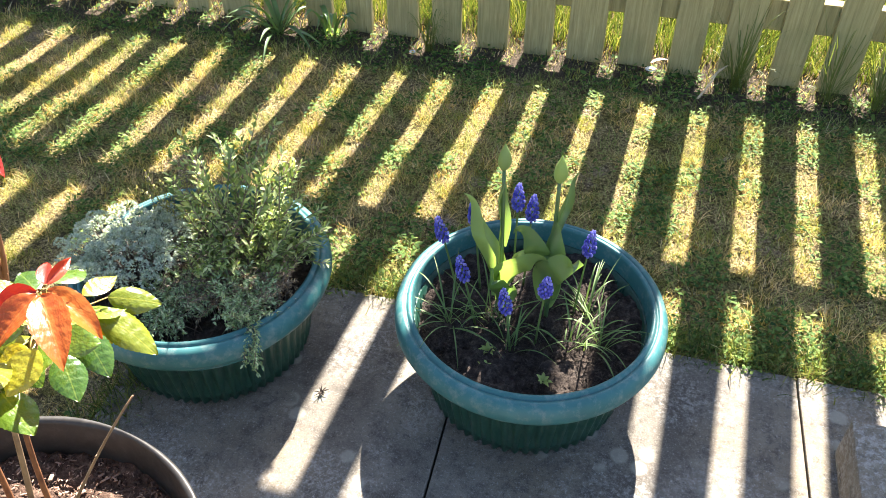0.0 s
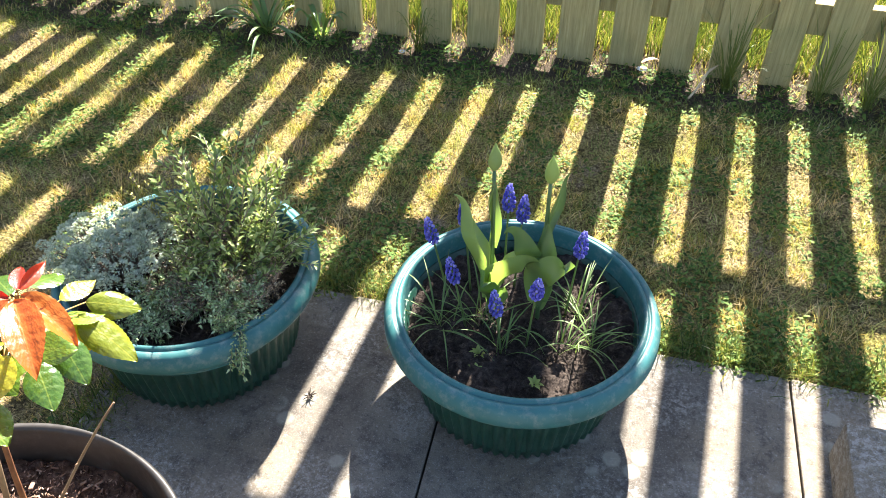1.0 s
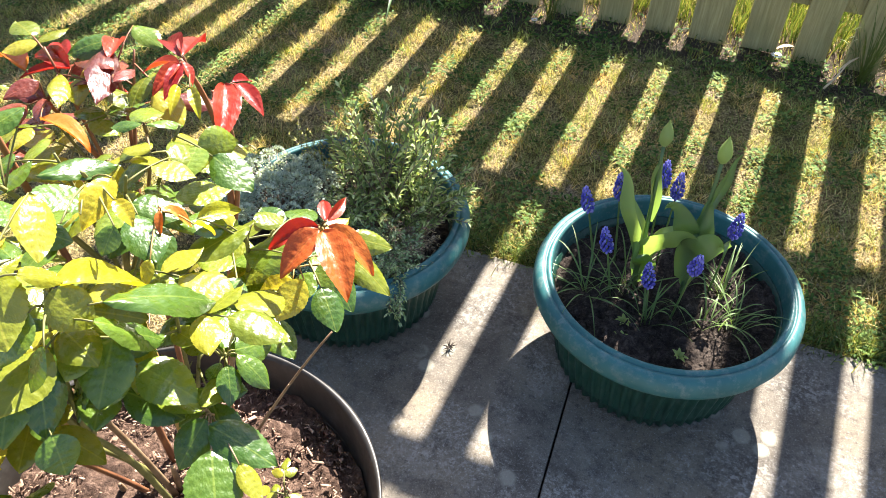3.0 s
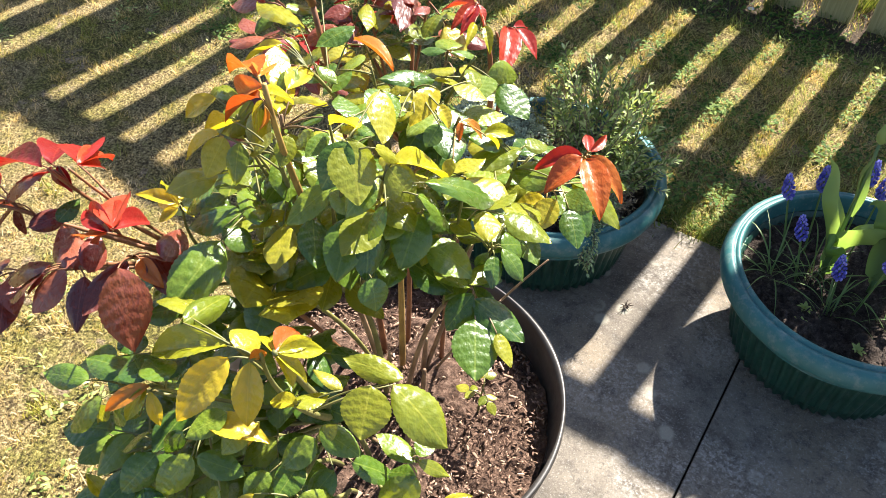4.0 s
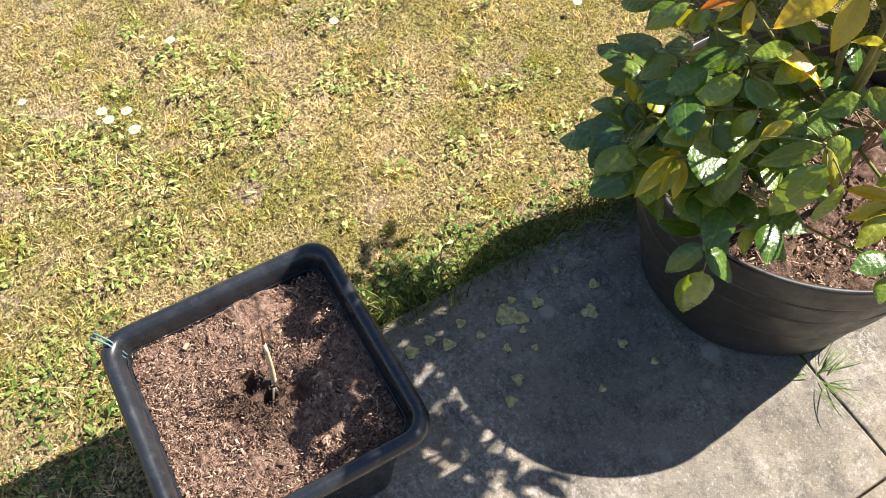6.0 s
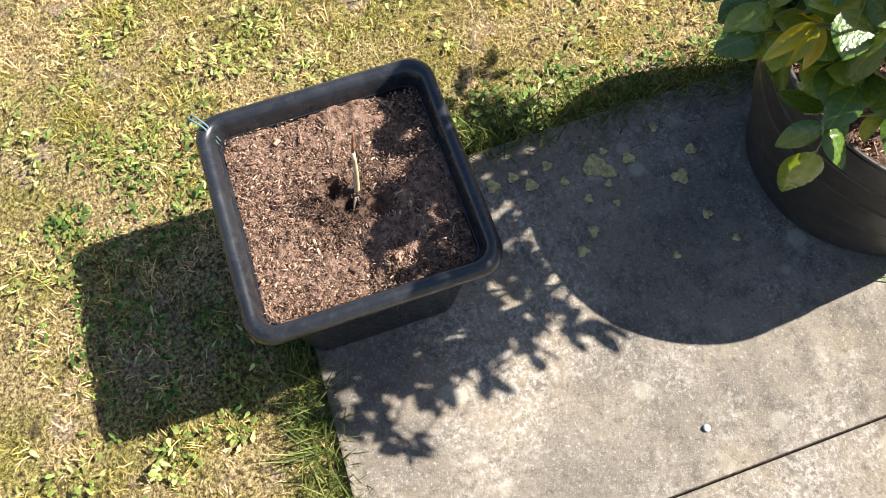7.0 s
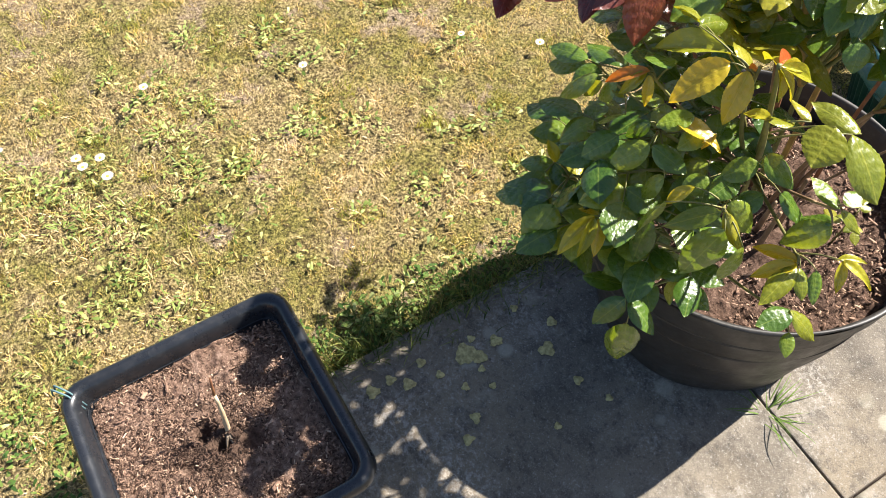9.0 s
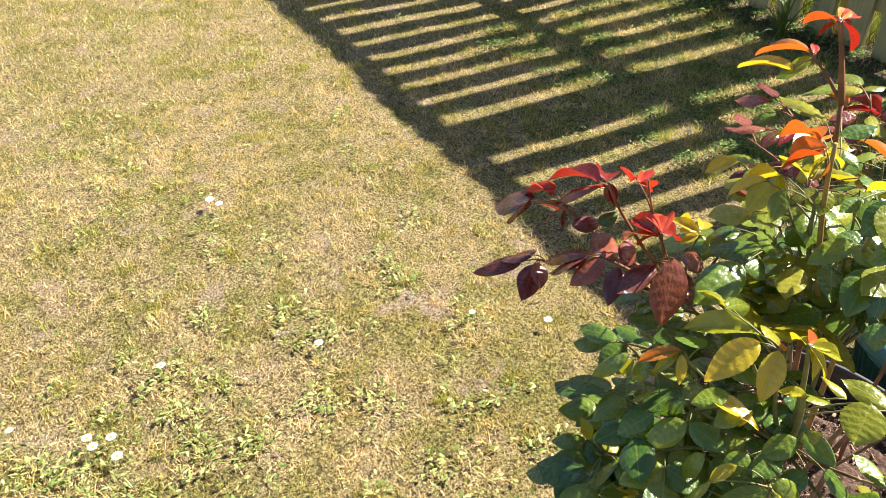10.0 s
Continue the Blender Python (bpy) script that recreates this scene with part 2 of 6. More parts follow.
LEAF = {
    "green": leaf_material("rose_leaf_green", (0.043, 0.096, 0.012), (0.096, 0.160, 0.016), (0.215, 0.255, 0.023), 0.28, (1.5, 1.35, 0.4)),
    "lime": leaf_material("rose_leaf_lime", (0.125, 0.168, 0.014), (0.230, 0.246, 0.018), (0.37, 0.335, 0.030), 0.40, (1.45, 1.25, 0.4)),
    "gold": leaf_material("rose_leaf_gold", (0.26, 0.280, 0.014), (0.40, 0.365, 0.018), (0.50, 0.365, 0.024), 0.40, (1.35, 1.15, 0.4)),
    "orange": leaf_material("rose_leaf_orange", (0.36, 0.075, 0.016), (0.43, 0.130, 0.018), (0.46, 0.21, 0.024), 0.34, (1.35, 0.8, 0.4), 0.32, 0.3, 0.22),
    "red": leaf_material("rose_leaf_red", (0.18, 0.012, 0.012), (0.30, 0.022, 0.016), (0.42, 0.065, 0.020), 0.36, (1.4, 0.6, 0.4), 0.34, 0.25, 0.18),
    "maroon": leaf_material("rose_leaf_maroon", (0.085, 0.024, 0.018), (0.17, 0.042, 0.028), (0.26, 0.085, 0.042), 0.24, (1.6, 0.6, 0.5), 0.25, 0.4, 0.35),
}
STEM = {
    "green": stem_material("rose_stem_green", (0.10, 0.105, 0.028), (0.20, 0.18, 0.055)),
    "red": stem_material("rose_stem_red", (0.12, 0.045, 0.022), (0.25, 0.11, 0.045)),
    "bronze": stem_material("rose_stem_bronze", (0.20, 0.12, 0.03), (0.34, 0.22, 0.06)),
    "wood": stem_material("rose_stem_woody", (0.13, 0.075, 0.04), (0.27, 0.18, 0.10)),
}
TULIP = leaf_material("tulip_leaf", (0.09, 0.16, 0.065), (0.15, 0.235, 0.09), (0.25, 0.35, 0.14), 0.42, (1.4, 1.4, 0.5), 0.40, 0.12)
BUD = foliage("tulip_bud", (0.18, 0.26, 0.08), (0.24, 0.32, 0.1), (0.3, 0.36, 0.14), 0.3)
BLUE = foliage("grape_hyacinth_blue", (0.06, 0.06, 0.40), (0.14, 0.13, 0.62), (0.36, 0.34, 0.82), 0.25)
STRAP = foliage("strap_leaf", (0.055, 0.11, 0.035), (0.12, 0.19, 0.06), (0.26, 0.33, 0.12), 0.32)
SILVER = foliage("silver_foliage", (0.28, 0.335, 0.265), (0.41, 0.465, 0.38), (0.57, 0.61, 0.51), 0.25, 0.8)
SHRUB = foliage("shrub_leaves", (0.10, 0.15, 0.045), (0.26, 0.33, 0.11), (0.56, 0.60, 0.30), 0.32, 0.6, 0.2)
HERB = foliage("herb_leaves", (0.15, 0.23, 0.10), (0.29, 0.38, 0.19), (0.50, 0.57, 0.35), 0.28)
TWIG = stem_material("twigs", (0.10, 0.07, 0.045), (0.24, 0.18, 0.12))
PETAL = Nodes("white_petals", 0.6).colour((0.82, 0.82, 0.78)).thin(0.25, (1.0, 1.0, 0.95)).mat
YOLK = Nodes("yellow_disc", 0.7).colour((0.75, 0.5, 0.05)).mat
STICK = stem_material("dry_stick", (0.42, 0.3, 0.17), (0.62, 0.48, 0.3))
TWINE = Nodes("green_twine", 0.8).colour((0.09, 0.16, 0.17)).mat


# ---- building helpers ----
rng = np.random.default_rng(7)
UP = np.array((0.0, 0.0, 1.0))


def mesh_of(name, verts, faces, material, smooth=True):
    me = bpy.data.meshes.new(name)
    if isinstance(faces, np.ndarray):
        faces = faces.tolist()
    me.from_pydata(np.asarray(verts, dtype=float).tolist(), [], faces)
    for m in material if isinstance(material, (list, tuple)) else (material,):
        me.materials.append(m)
    if smooth:
        me.polygons.foreach_set("use_smooth", np.ones(len(me.polygons), dtype=bool))
    me.update()
    return me


def thing(name, base, label, category, group="", kind=""):
    ob = new(name)
    ob.empty_display_size = 0.05
    ob.matrix_basis = pose(*base)
    return tagged(ob, label, category, group, kind)


def part(name, shape, material, parent, label="", smooth=True, kind=""):
    """One mesh under a thing; shape: verts (in the world) and faces."""
    verts, faces = shape
    root = parent
    while root.parent:
        root = root.parent
    ob = new(name, mesh_of(name, np.asarray(verts, dtype=float) - np.array(root.matrix_basis.translation), faces, material, smooth))
    ob.parent = parent
    return tagged(ob, label, kind=kind)


def joined(*shapes):
    verts, faces, k = [], [], 0
    for v, f in shapes:
        v = np.asarray(v, dtype=float)
        verts.append(v)
        faces += [tuple(int(i) + k for i in q) for q in f]
        k += len(v)
    return np.concatenate(verts), faces


def spread(tv, tf, mats):
    """A template repeated at many 4x4 poses, joined."""
    tv = np.asarray(tv, dtype=float)
    mats = np.asarray(mats)
    v = np.einsum("nij,vj->nvi", mats[:, :3, :3], tv) + mats[:, None, :3, 3]
    n, k = len(mats), len(tv)
    if len({len(f) for f in tf}) == 1:
        f = (np.asarray(tf)[None] + (np.arange(n) * k)[:, None, None]).reshape(-1, len(tf[0])).tolist()
    else:
        f = [tuple(i + j * k for i in q) for j in range(n) for q in tf]
    return v.reshape(-1, 3), f


def frames(pos, way, up, size):
    """4x4 poses whose x runs along way and whose z leans to up."""
    pos, way = np.asarray(pos, dtype=float), np.asarray(way, dtype=float)
    x = way / np.linalg.norm(way, axis=-1, keepdims=True)
    up = np.broadcast_to(up, x.shape)
    y = np.cross(up, x)
    y /= np.linalg.norm(y, axis=-1, keepdims=True) + 1e-9
    z = np.cross(x, y)
    m = np.zeros((len(x), 4, 4))
    size = np.broadcast_to(np.asarray(size, dtype=float).reshape(-1, 1) if np.ndim(size) < 2 else size, x.shape)
    m[:, :3, 0], m[:, :3, 1], m[:, :3, 2], m[:, :3, 3], m[:, 3, 3] = x * size[:, :1], y * size[:, 1:2], z * size[:, 2:3], pos, 1
    return m


def lathe(profile, centre, n=96, wobble=None):
    cx, cy = centre
    a = np.linspace(0, 2 * np.pi, n, endpoint=False)
    rings = []
    for k, (r, z) in enumerate(profile):
        rr = r + (wobble(a, k) if wobble else 0)
        rings.append(np.stack((cx + rr * np.cos(a), cy + rr * np.sin(a), np.full(n, z)), 1))
    v = np.concatenate(rings)
    f = [(k * n + i, k * n + (i + 1) % n, (k + 1) * n + (i + 1) % n, (k + 1) * n + i) for k in range(len(profile) - 1) for i in range(n)]
    return v, f


def tube(points, radii, n=6, cap=True):
    p = np.asarray(points, dtype=float)
    t = np.gradient(p, axis=0)
    t /= np.linalg.norm(t, axis=1, keepdims=True) + 1e-9
    ref = np.array((1.0, 0.0, 0.0)) if abs(t[0][0]) < 0.8 else np.array((0.0, 1.0, 0.0))
    a = np.linspace(0, 2 * np.pi, n, endpoint=False)
    radii = np.broadcast_to(radii, len(p))
    v = []
    for q, d, r in zip(p, t, radii):
        e = np.cross(d, ref)
        e /= np.linalg.norm(e)
        g = np.cross(d, e)
        v.append(q + r * (np.cos(a)[:, None] * e + np.sin(a)[:, None] * g))
    f = [(k * n + i, k * n + (i + 1) % n, (k + 1) * n + (i + 1) % n, (k + 1) * n + i) for k in range(len(p) - 1) for i in range(n)]
    if cap:
        f += [tuple(range(n))[::-1], tuple(range((len(p) - 1) * n, len(p) * n))]
    return np.concatenate(v), f


def arc(a, b, lift, n=7, out=(0, 0, 0)):
    """A bowed line from a to b."""
    a, b = np.asarray(a, dtype=float), np.asarray(b, dtype=float)
    c = (a + b) / 2 + np.array((out[0], out[1], lift + out[2]))
    s = np.linspace(0, 1, n)[:, None]
    return (1 - s) ** 2 * a + 2 * s * (1 - s) * c + s ** 2 * b


def box(lo, hi, chamfer=0.0):
    bm = bmesh.new()
    bmesh.ops.create_cube(bm, size=1.0, matrix=Matrix.Translation([(a + b) / 2 for a, b in zip(lo, hi)]) @ Matrix.Diagonal([b - a for a, b in zip(lo, hi)] + [1]))
    if chamfer:
        bmesh.ops.bevel(bm, geom=bm.edges[:], offset=chamfer, segments=2, affect="EDGES", profile=0.6)
    bm.verts.index_update()
    out = [tuple(v.co) for v in bm.verts], [tuple(v.index for v in f.verts) for f in bm.faces]
    bm.free()
    return out


def wild(x, y, scale, seed=0.0):
    return noise.noise(Vector((x * scale + seed, y * scale - seed, seed)))


def soil_disc(centre, r, z, rough=0.012, n=60, square=False, hollows=()):
    """A lumpy soil surface with a skirt."""
    u = np.linspace(-1, 1, n)
    gx, gy = np.meshgrid(u, u, indexing="ij")
    if square:
        px, py = gx * r, gy * r
    else:
        px = r * gx * np.sqrt(1 - gy ** 2 / 2)
        py = r * gy * np.sqrt(1 - gx ** 2 / 2)
    v = []
    for x, y in zip(px.ravel(), py.ravel()):
        h = rough * (wild(x, y, 14, centre[0]) + 0.6 * wild(x, y, 38, 3.1) + 0.4 * wild(x, y, 90, 5.2))
        for hx, hy, hr, deep in hollows:
            d = math.hypot(x - hx, y - hy) / hr
            h += -deep * math.exp(-d * d) + 0.35 * deep * math.exp(-((d - 1.7) / 0.45) ** 2)
        v.append((centre[0] + x, centre[1] + y, z + h))
    f = [(i * n + j, (i + 1) * n + j, (i + 1) * n + j + 1, i * n + j + 1) for i in range(n - 1) for j in range(n - 1)]
    return np.array(v), f


CHIP_V = [(-1, -0.4, 0), (1, -0.5, 0.05), (0.9, 0.5, 0), (-0.8, 0.4, 0.1), (-0.7, -0.3, 0.35), (0.8, -0.3, 0.4), (0.7, 0.3, 0.35), (-0.6, 0.3, 0.4)]
CHIP_F = [(3, 2, 1, 0), (4, 5, 6, 7), (0, 1, 5, 4), (1, 2, 6, 5), (2, 3, 7, 6), (3, 0, 4, 7)]


def chips(centre, r, z, count, big, square=False, hollows=()):
    if square:
        xy = rng.uniform(-r, r, (count, 2))
    else:
        a, q = rng.uniform(0, 2 * np.pi, count), r * np.sqrt(rng.uniform(0, 1, count))
        xy = np.stack((q * np.cos(a), q * np.sin(a)), 1)
    for hx, hy, hr, deep in hollows:
        xy = xy[np.hypot(xy[:, 0] - hx, xy[:, 1] - hy) > hr]
    count = len(xy)
    pos = np.column_stack((xy + np.array(centre), z + rng.uniform(-0.003, 0.008, count)))
    way = np.column_stack((rng.normal(size=(count, 2)), rng.normal(0, 0.45, count)))
    size = big * rng.lognormal(-0.9, 0.55, count)
    return spread(CHIP_V, CHIP_F, frames(pos, way, UP + rng.normal(0, 0.4, (count, 3)), np.column_stack((size, size * rng.uniform(0.3, 0.9, count), size * 0.6))))


# ---- the ground ----
PATIO_X = (-0.616, -0.021, 0.574, 1.169, 1.764)
PATIO_Y = (-1.880, -1.010, -0.142, 0.731, 1.612)


def slant(y):
    """How far the slabs' long joints lean aside at y."""
    return -0.038 * (y - 0.731)


def in_patio(x, y):
    x = x - slant(y)
    return (x > PATIO_X[0]) & (x < PATIO_X[-1]) & (y > PATIO_Y[0]) & (y < PATIO_Y[-1]) & ((x > PATIO_X[1]) | (y > PATIO_Y[2]))


def ground_height(x, y):
    return -0.010 + 0.010 * wild(x, y, 2.2, 1.7) + 0.006 * wild(x, y, 9, 4.4)


def build_ground():
    xs = np.concatenate(([-400, -80, -20, -9], np.linspace(-5.6, 2.0, 230), [5, 20, 80, 400]))
    ys = np.concatenate(([-400, -80, -20, -5], np.linspace(-1.2, 5.0, 190), [9, 20, 80, 400]))
    v, nx, ny = [], len(xs), len(ys)
    for x in xs:
        for y in ys:
            near = in_patio(x - 0.03, y - 0.03) and in_patio(x + 0.03, y + 0.03)
            v.append((x, y, -0.07 if near else ground_height(x, y)))
    f = [(i * ny + j, (i + 1) * ny + j, (i + 1) * ny + j + 1, i * ny + j + 1) for i in range(nx - 1) for j in range(ny - 1)]
    ob = new("ground", mesh_of("ground", v, f, LAWN))
    tagged(ob, "dry straw-coloured lawn soil with patchy thatch", "lawn", kind="structure")


build_ground()


# ---- the fence ----
FENCE_Y, FENCE_TOP = 2.68, 1.645


def build_fence():
    fence = thing("picket_fence", (0, FENCE_Y, 0), "pale yellowish treated softwood picket fence with three rails along the lawn", "fence")
    gaps = [-3.129 - 0.1480 * k for k in range(18, 0, -1)] + [-3.129, -2.974, -2.812, -2.668, -2.525, -2.397, -2.261, -2.124, -1.972, -1.826, -1.680, -1.535]
    gaps += [-1.397, -1.273, -1.147, -1.006, -0.866, -0.735, -0.610, -0.467, -0.331, -0.195, -0.067, 0.080] + [0.217 + 0.1335 * k for k in range(15)]
    for a, b in zip(gaps, gaps[1:]):
        left = a + (0.019 if abs(a + 0.067) < 0.01 else 0.024) + rng.uniform(-0.003, 0.003)
        right = b - (0.019 if abs(b + 0.067) < 0.01 else 0.024) + rng.uniform(-0.003, 0.003)
        ob = part("picket", box((left, FENCE_Y, -0.012 + rng.uniform(-0.006, 0.008)), (right, FENCE_Y + 0.02, FENCE_TOP - rng.uniform(0, 0.006)), 0.003), WOOD, fence, smooth=False)
        ob.rotation_euler = (0, rng.uniform(-0.003, 0.003), 0)
    for z0, z1 in ((0.140, 0.225), (0.847, 0.922), (1.580, 1.655)):
        part("rail", box((gaps[0], FENCE_Y + 0.022, z0), (gaps[-1], FENCE_Y + 0.058, z1), 0.003), WOOD, fence, "horizontal softwood rail", smooth=False)
    for x in (-4.20, -1.826, 2.10):
        part("post", box((x - 0.045, FENCE_Y + 0.060, -0.1), (x + 0.045, FENCE_Y + 0.15, FENCE_TOP + 0.01), 0.004), WOOD, fence, "square softwood post", smooth=False)


build_fence()


# ---- the planters ----
def build_green_pot(x, y, label):
    pot = thing("round_planter", (x, y, 0), label, "planter", "green ribbed planters")
    flute = lambda a, k: 0.0034 * np.clip(1.4 * np.cos(a * 60), -1, 1) * (1.0 if 2 <= k <= 4 else 0.0)
    body = [(0.001, 0.002), (0.155, 0.002), (0.165, 0.010), (0.178, 0.08), (0.189, 0.150), (0.193, 0.166), (0.189, 0.163), (0.174, 0.08), (0.170, 0.03)]
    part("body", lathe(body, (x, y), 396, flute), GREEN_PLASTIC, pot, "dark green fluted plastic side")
    rim = [(0.192, 0.163), (0.212, 0.158), (0.221, 0.160), (0.2245, 0.168), (0.224, 0.180), (0.2195, 0.192), (0.2115, 0.1985), (0.2065, 0.1975), (0.2050, 0.1945), (0.2035, 0.1985), (0.2005, 0.2015), (0.1965, 0.2005), (0.1945, 0.1950), (0.1925, 0.165), (0.188, 0.12)]
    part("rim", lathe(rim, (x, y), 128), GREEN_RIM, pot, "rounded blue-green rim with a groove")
    return pot


POT_A, POT_B = (-0.506, 1.430), (0.066, 1.478)
build_green_pot(*POT_A, "round dark green ribbed plastic planter with mixed herbs on the slab")
build_green_pot(*POT_B, "round dark green ribbed plastic planter with spring bulbs on the slab")
BIG = (-0.405, 0.775)


def build_big_pot():
    x, y = BIG
    pot = thing("barrel_pot", (x, y, 0), "large dark brown plastic barrel pot with creased bands", "pot")
    wob = lambda a, k: 0.0014 * np.sin(3 * a + 0.5) + 0.0010 * np.sin(7 * a + 1.3 * k)
    body = [(0.001, 0.002), (0.176, 0.002), (0.184, 0.010), (0.197, 0.070), (0.2065, 0.117), (0.2075, 0.121), (0.2040, 0.1235), (0.2055, 0.1265), (0.2125, 0.1290), (0.2140, 0.134), (0.2215, 0.186), (0.2225, 0.1885), (0.2200, 0.1905), (0.2230, 0.1930), (0.2285, 0.234), (0.2295, 0.238), (0.2260, 0.2405), (0.2270, 0.2430), (0.2330, 0.2455), (0.2345, 0.250), (0.238, 0.28), (0.2405, 0.296), (0.2415, 0.300)]
    part("body", lathe(body, BIG, 128, wob), DARK_PLASTIC, pot)
    part("rim", lathe([(0.2415, 0.2995), (0.2425, 0.3035), (0.240, 0.3055), (0.2365, 0.3045), (0.2345, 0.299), (0.228, 0.25), (0.214, 0.19)], BIG, 128, wob), DARK_PLASTIC, pot, "thin turned-over rim")


build_big_pot()


def rounded_square(half, r, n=7):
    out = []
    for cx, cy, a0 in ((1, 1, 0), (-1, 1, 90), (-1, -1, 180), (1, -1, 270)):
        for a in np.linspace(a0, a0 + 90, n):
            out.append((cx * (half - r) + r * np.cos(np.radians(a)), cy * (half - r) + r * np.sin(np.radians(a))))
    return np.array(out)


TRAY, TRAY_TURN = (-0.455, -0.034), radians(1.6)


def square_loft(profile):
    """Rings of a rounded square: half width, corner radius, height."""
    c, s = np.cos(TRAY_TURN), np.sin(TRAY_TURN)
    rings = []
    for half, r, z in profile:
        q = rounded_square(half, r)
        rings.append(np.column_stack((TRAY[0] + q[:, 0] * c - q[:, 1] * s, TRAY[1] + q[:, 0] * s + q[:, 1] * c, np.full(len(q), z))))
    n = len(rings[0])
    return np.concatenate(rings), [(k * n + i, k * n + (i + 1) % n, (k + 1) * n + (i + 1) % n, (k + 1) * n + i) for k in range(len(profile) - 1) for i in range(n)]


def build_tray():
    pot = thing("square_planter", (*TRAY, 0), "square black plastic planter of brown compost with one dry stick", "planter")
    part("body", square_loft([(0.0011, 0.0005, 0.0020), (0.1039, 0.0156, 0.0020), (0.1091, 0.0208, 0.0060), (0.1330, 0.0228, 0.2364), (0.1350, 0.0228, 0.2448)]), BLACK_PLASTIC, pot)
    part("rim", square_loft([(0.1330, 0.0228, 0.2429), (0.1538, 0.0312, 0.2429), (0.1574, 0.0332, 0.2486), (0.1594, 0.0343, 0.2580), (0.1574, 0.0332, 0.2673), (0.1517, 0.0291, 0.2725), (0.1444, 0.0249, 0.2716), (0.1397, 0.0208, 0.2655), (0.1361, 0.0176, 0.2523), (0.1288, 0.0156, 0.1876)]), BLACK_PLASTIC, pot, "rounded glossy black rim")


build_tray()


def soil_bed(name, centre, r, z, material, label, count, big, square=False, rough=0.012, hollows=()):
    bed = thing(name, (*centre, z), label, "soil", kind="stuff")
    part("soil", soil_disc(centre, r, z, rough, 80, square, hollows), material, bed, kind="stuff")
    part("crumbs", chips(centre, r * 0.97, z + 0.002, count, big, square, hollows), material if material is DARK_SOIL else TRAY_CHIP if material is BROWN_SOIL else CHIP, bed, kind="stuff")


HOLLOWS = ((-0.022, -0.015, 0.013, 0.022), (0.007, 0.002, 0.010, 0.018), (0.019, 0.039, 0.016, 0.016), (0.017, -0.047, 0.010, 0.012))
soil_bed("potting_soil", POT_A, 0.189, 0.150, DARK_SOIL, "dark dry compost in the herb planter", 700, 0.006)
soil_bed("potting_soil", POT_B, 0.189, 0.148, DARK_SOIL, "moist dark compost in the bulb planter", 2600, 0.007, False, 0.02)
soil_bed("potting_soil", BIG, 0.226, 0.245, POT_SOIL, "crumbly dark brown compost in the barrel pot", 8500, 0.0050, False, 0.018)
soil_bed("potting_soil", TRAY, 0.135, 0.235, BROWN_SOIL, "brown bark compost with a damp middle in the square planter", 26000, 0.0028, True, 0.012, HOLLOWS)


# ---- the rose ----
def leaf_shape(width=0.66, fold=0.14, droop=0.16, quilt=0.012, teeth=0.024, wave=0.02, dome=0.1, seed=0, nl=27):
    """An ovate, pointed, finely toothed leaf along x: a folded midrib, side veins sunk between raised quilted fields."""
    r = np.random.default_rng(seed)
    u = np.linspace(0, 1, nl)
    across = np.array((-1.0, -0.72, -0.38, 0.0, 0.38, 0.72, 1.0))
    half = 0.5 * width * np.sin(np.pi * u ** 0.78) ** 0.72 * (1 - 0.30 * u ** 4)
    half[0], half[-1] = 0.010, 0.004
    twist, phase, bend = r.uniform(-0.14, 0.14), r.uniform(0, 6.28), r.uniform(-0.06, 0.06)
    v = []
    for k, (s, w) in enumerate(zip(u, half)):
        for q in across:
            edge = 1 + (teeth if k % 2 else -teeth) * (abs(q) == 1 and 0 < k < nl - 1)
            x = s + 0.10 * abs(q) * w * (1 if 0 < s < 1 else 0)
            field = math.cos(2 * math.pi * (6.5 * s - 1.6 * abs(q) * w / width))
            z = fold * abs(q) * w * 2 - droop * s * s - quilt * field * (1 if 0.2 < abs(q) < 0.9 else 0.35 * (abs(q) == 1))
            z += wave * math.sin(6 * s + 2.2 * q + phase) * abs(q) + twist * q * w * s - dome * w * q * q
            v.append((x, q * w * edge + bend * s * s, z))
    m = len(across)
    f = [(k * m + i, (k + 1) * m + i, (k + 1) * m + i + 1, k * m + i + 1) for k in range(nl - 1) for i in range(m - 1)]
    return np.array(v), f


LEAF_WIDTH = {"green": 0.74, "lime": 0.70, "gold": 0.50, "orange": 0.50, "red": 0.46, "maroon": 0.58}
LEAF_MESH = {}
for kind in LEAF:
    young = kind in ("red", "gold", "orange")
    LEAF_MESH[kind] = []
    for k in range(5):
        v, f = leaf_shape(1.0, 0.16 if young else 0.05 + 0.02 * k, 0.26 if young else 0.08 + 0.05 * k, 0.0055 if kind in ("red", "orange", "maroon") else 0.008, wave=0.03, dome=0.08 if young else 0.14 + 0.07 * k, seed=k + 11)
        LEAF_MESH[kind].append(mesh_of("leaf", v, f, LEAF[kind]))

ROSE = thing("rose_bush", (*BIG, 0.245), "rose bush with glossy green and young red leaves in compost", "rose bush")
rose_rng = np.random.default_rng(23)
CANE_LABEL = {"green": "green thorny cane", "red": "reddish young cane", "wood": "woody brown cane", "bronze": "thick bronze-green young cane"}


def leaflet(kind, parent, pos, way, up, length, width):
    m = frames([pos], [way], up, [(length, length * width, length)])[0]
    ob = new("leaf", LEAF_MESH[kind][int(rose_rng.integers(5))])
    ob.parent = parent
    ob.matrix_basis = Matrix.Translation(-ROSE.matrix_basis.translation) @ Matrix(m.tolist())
    return ob


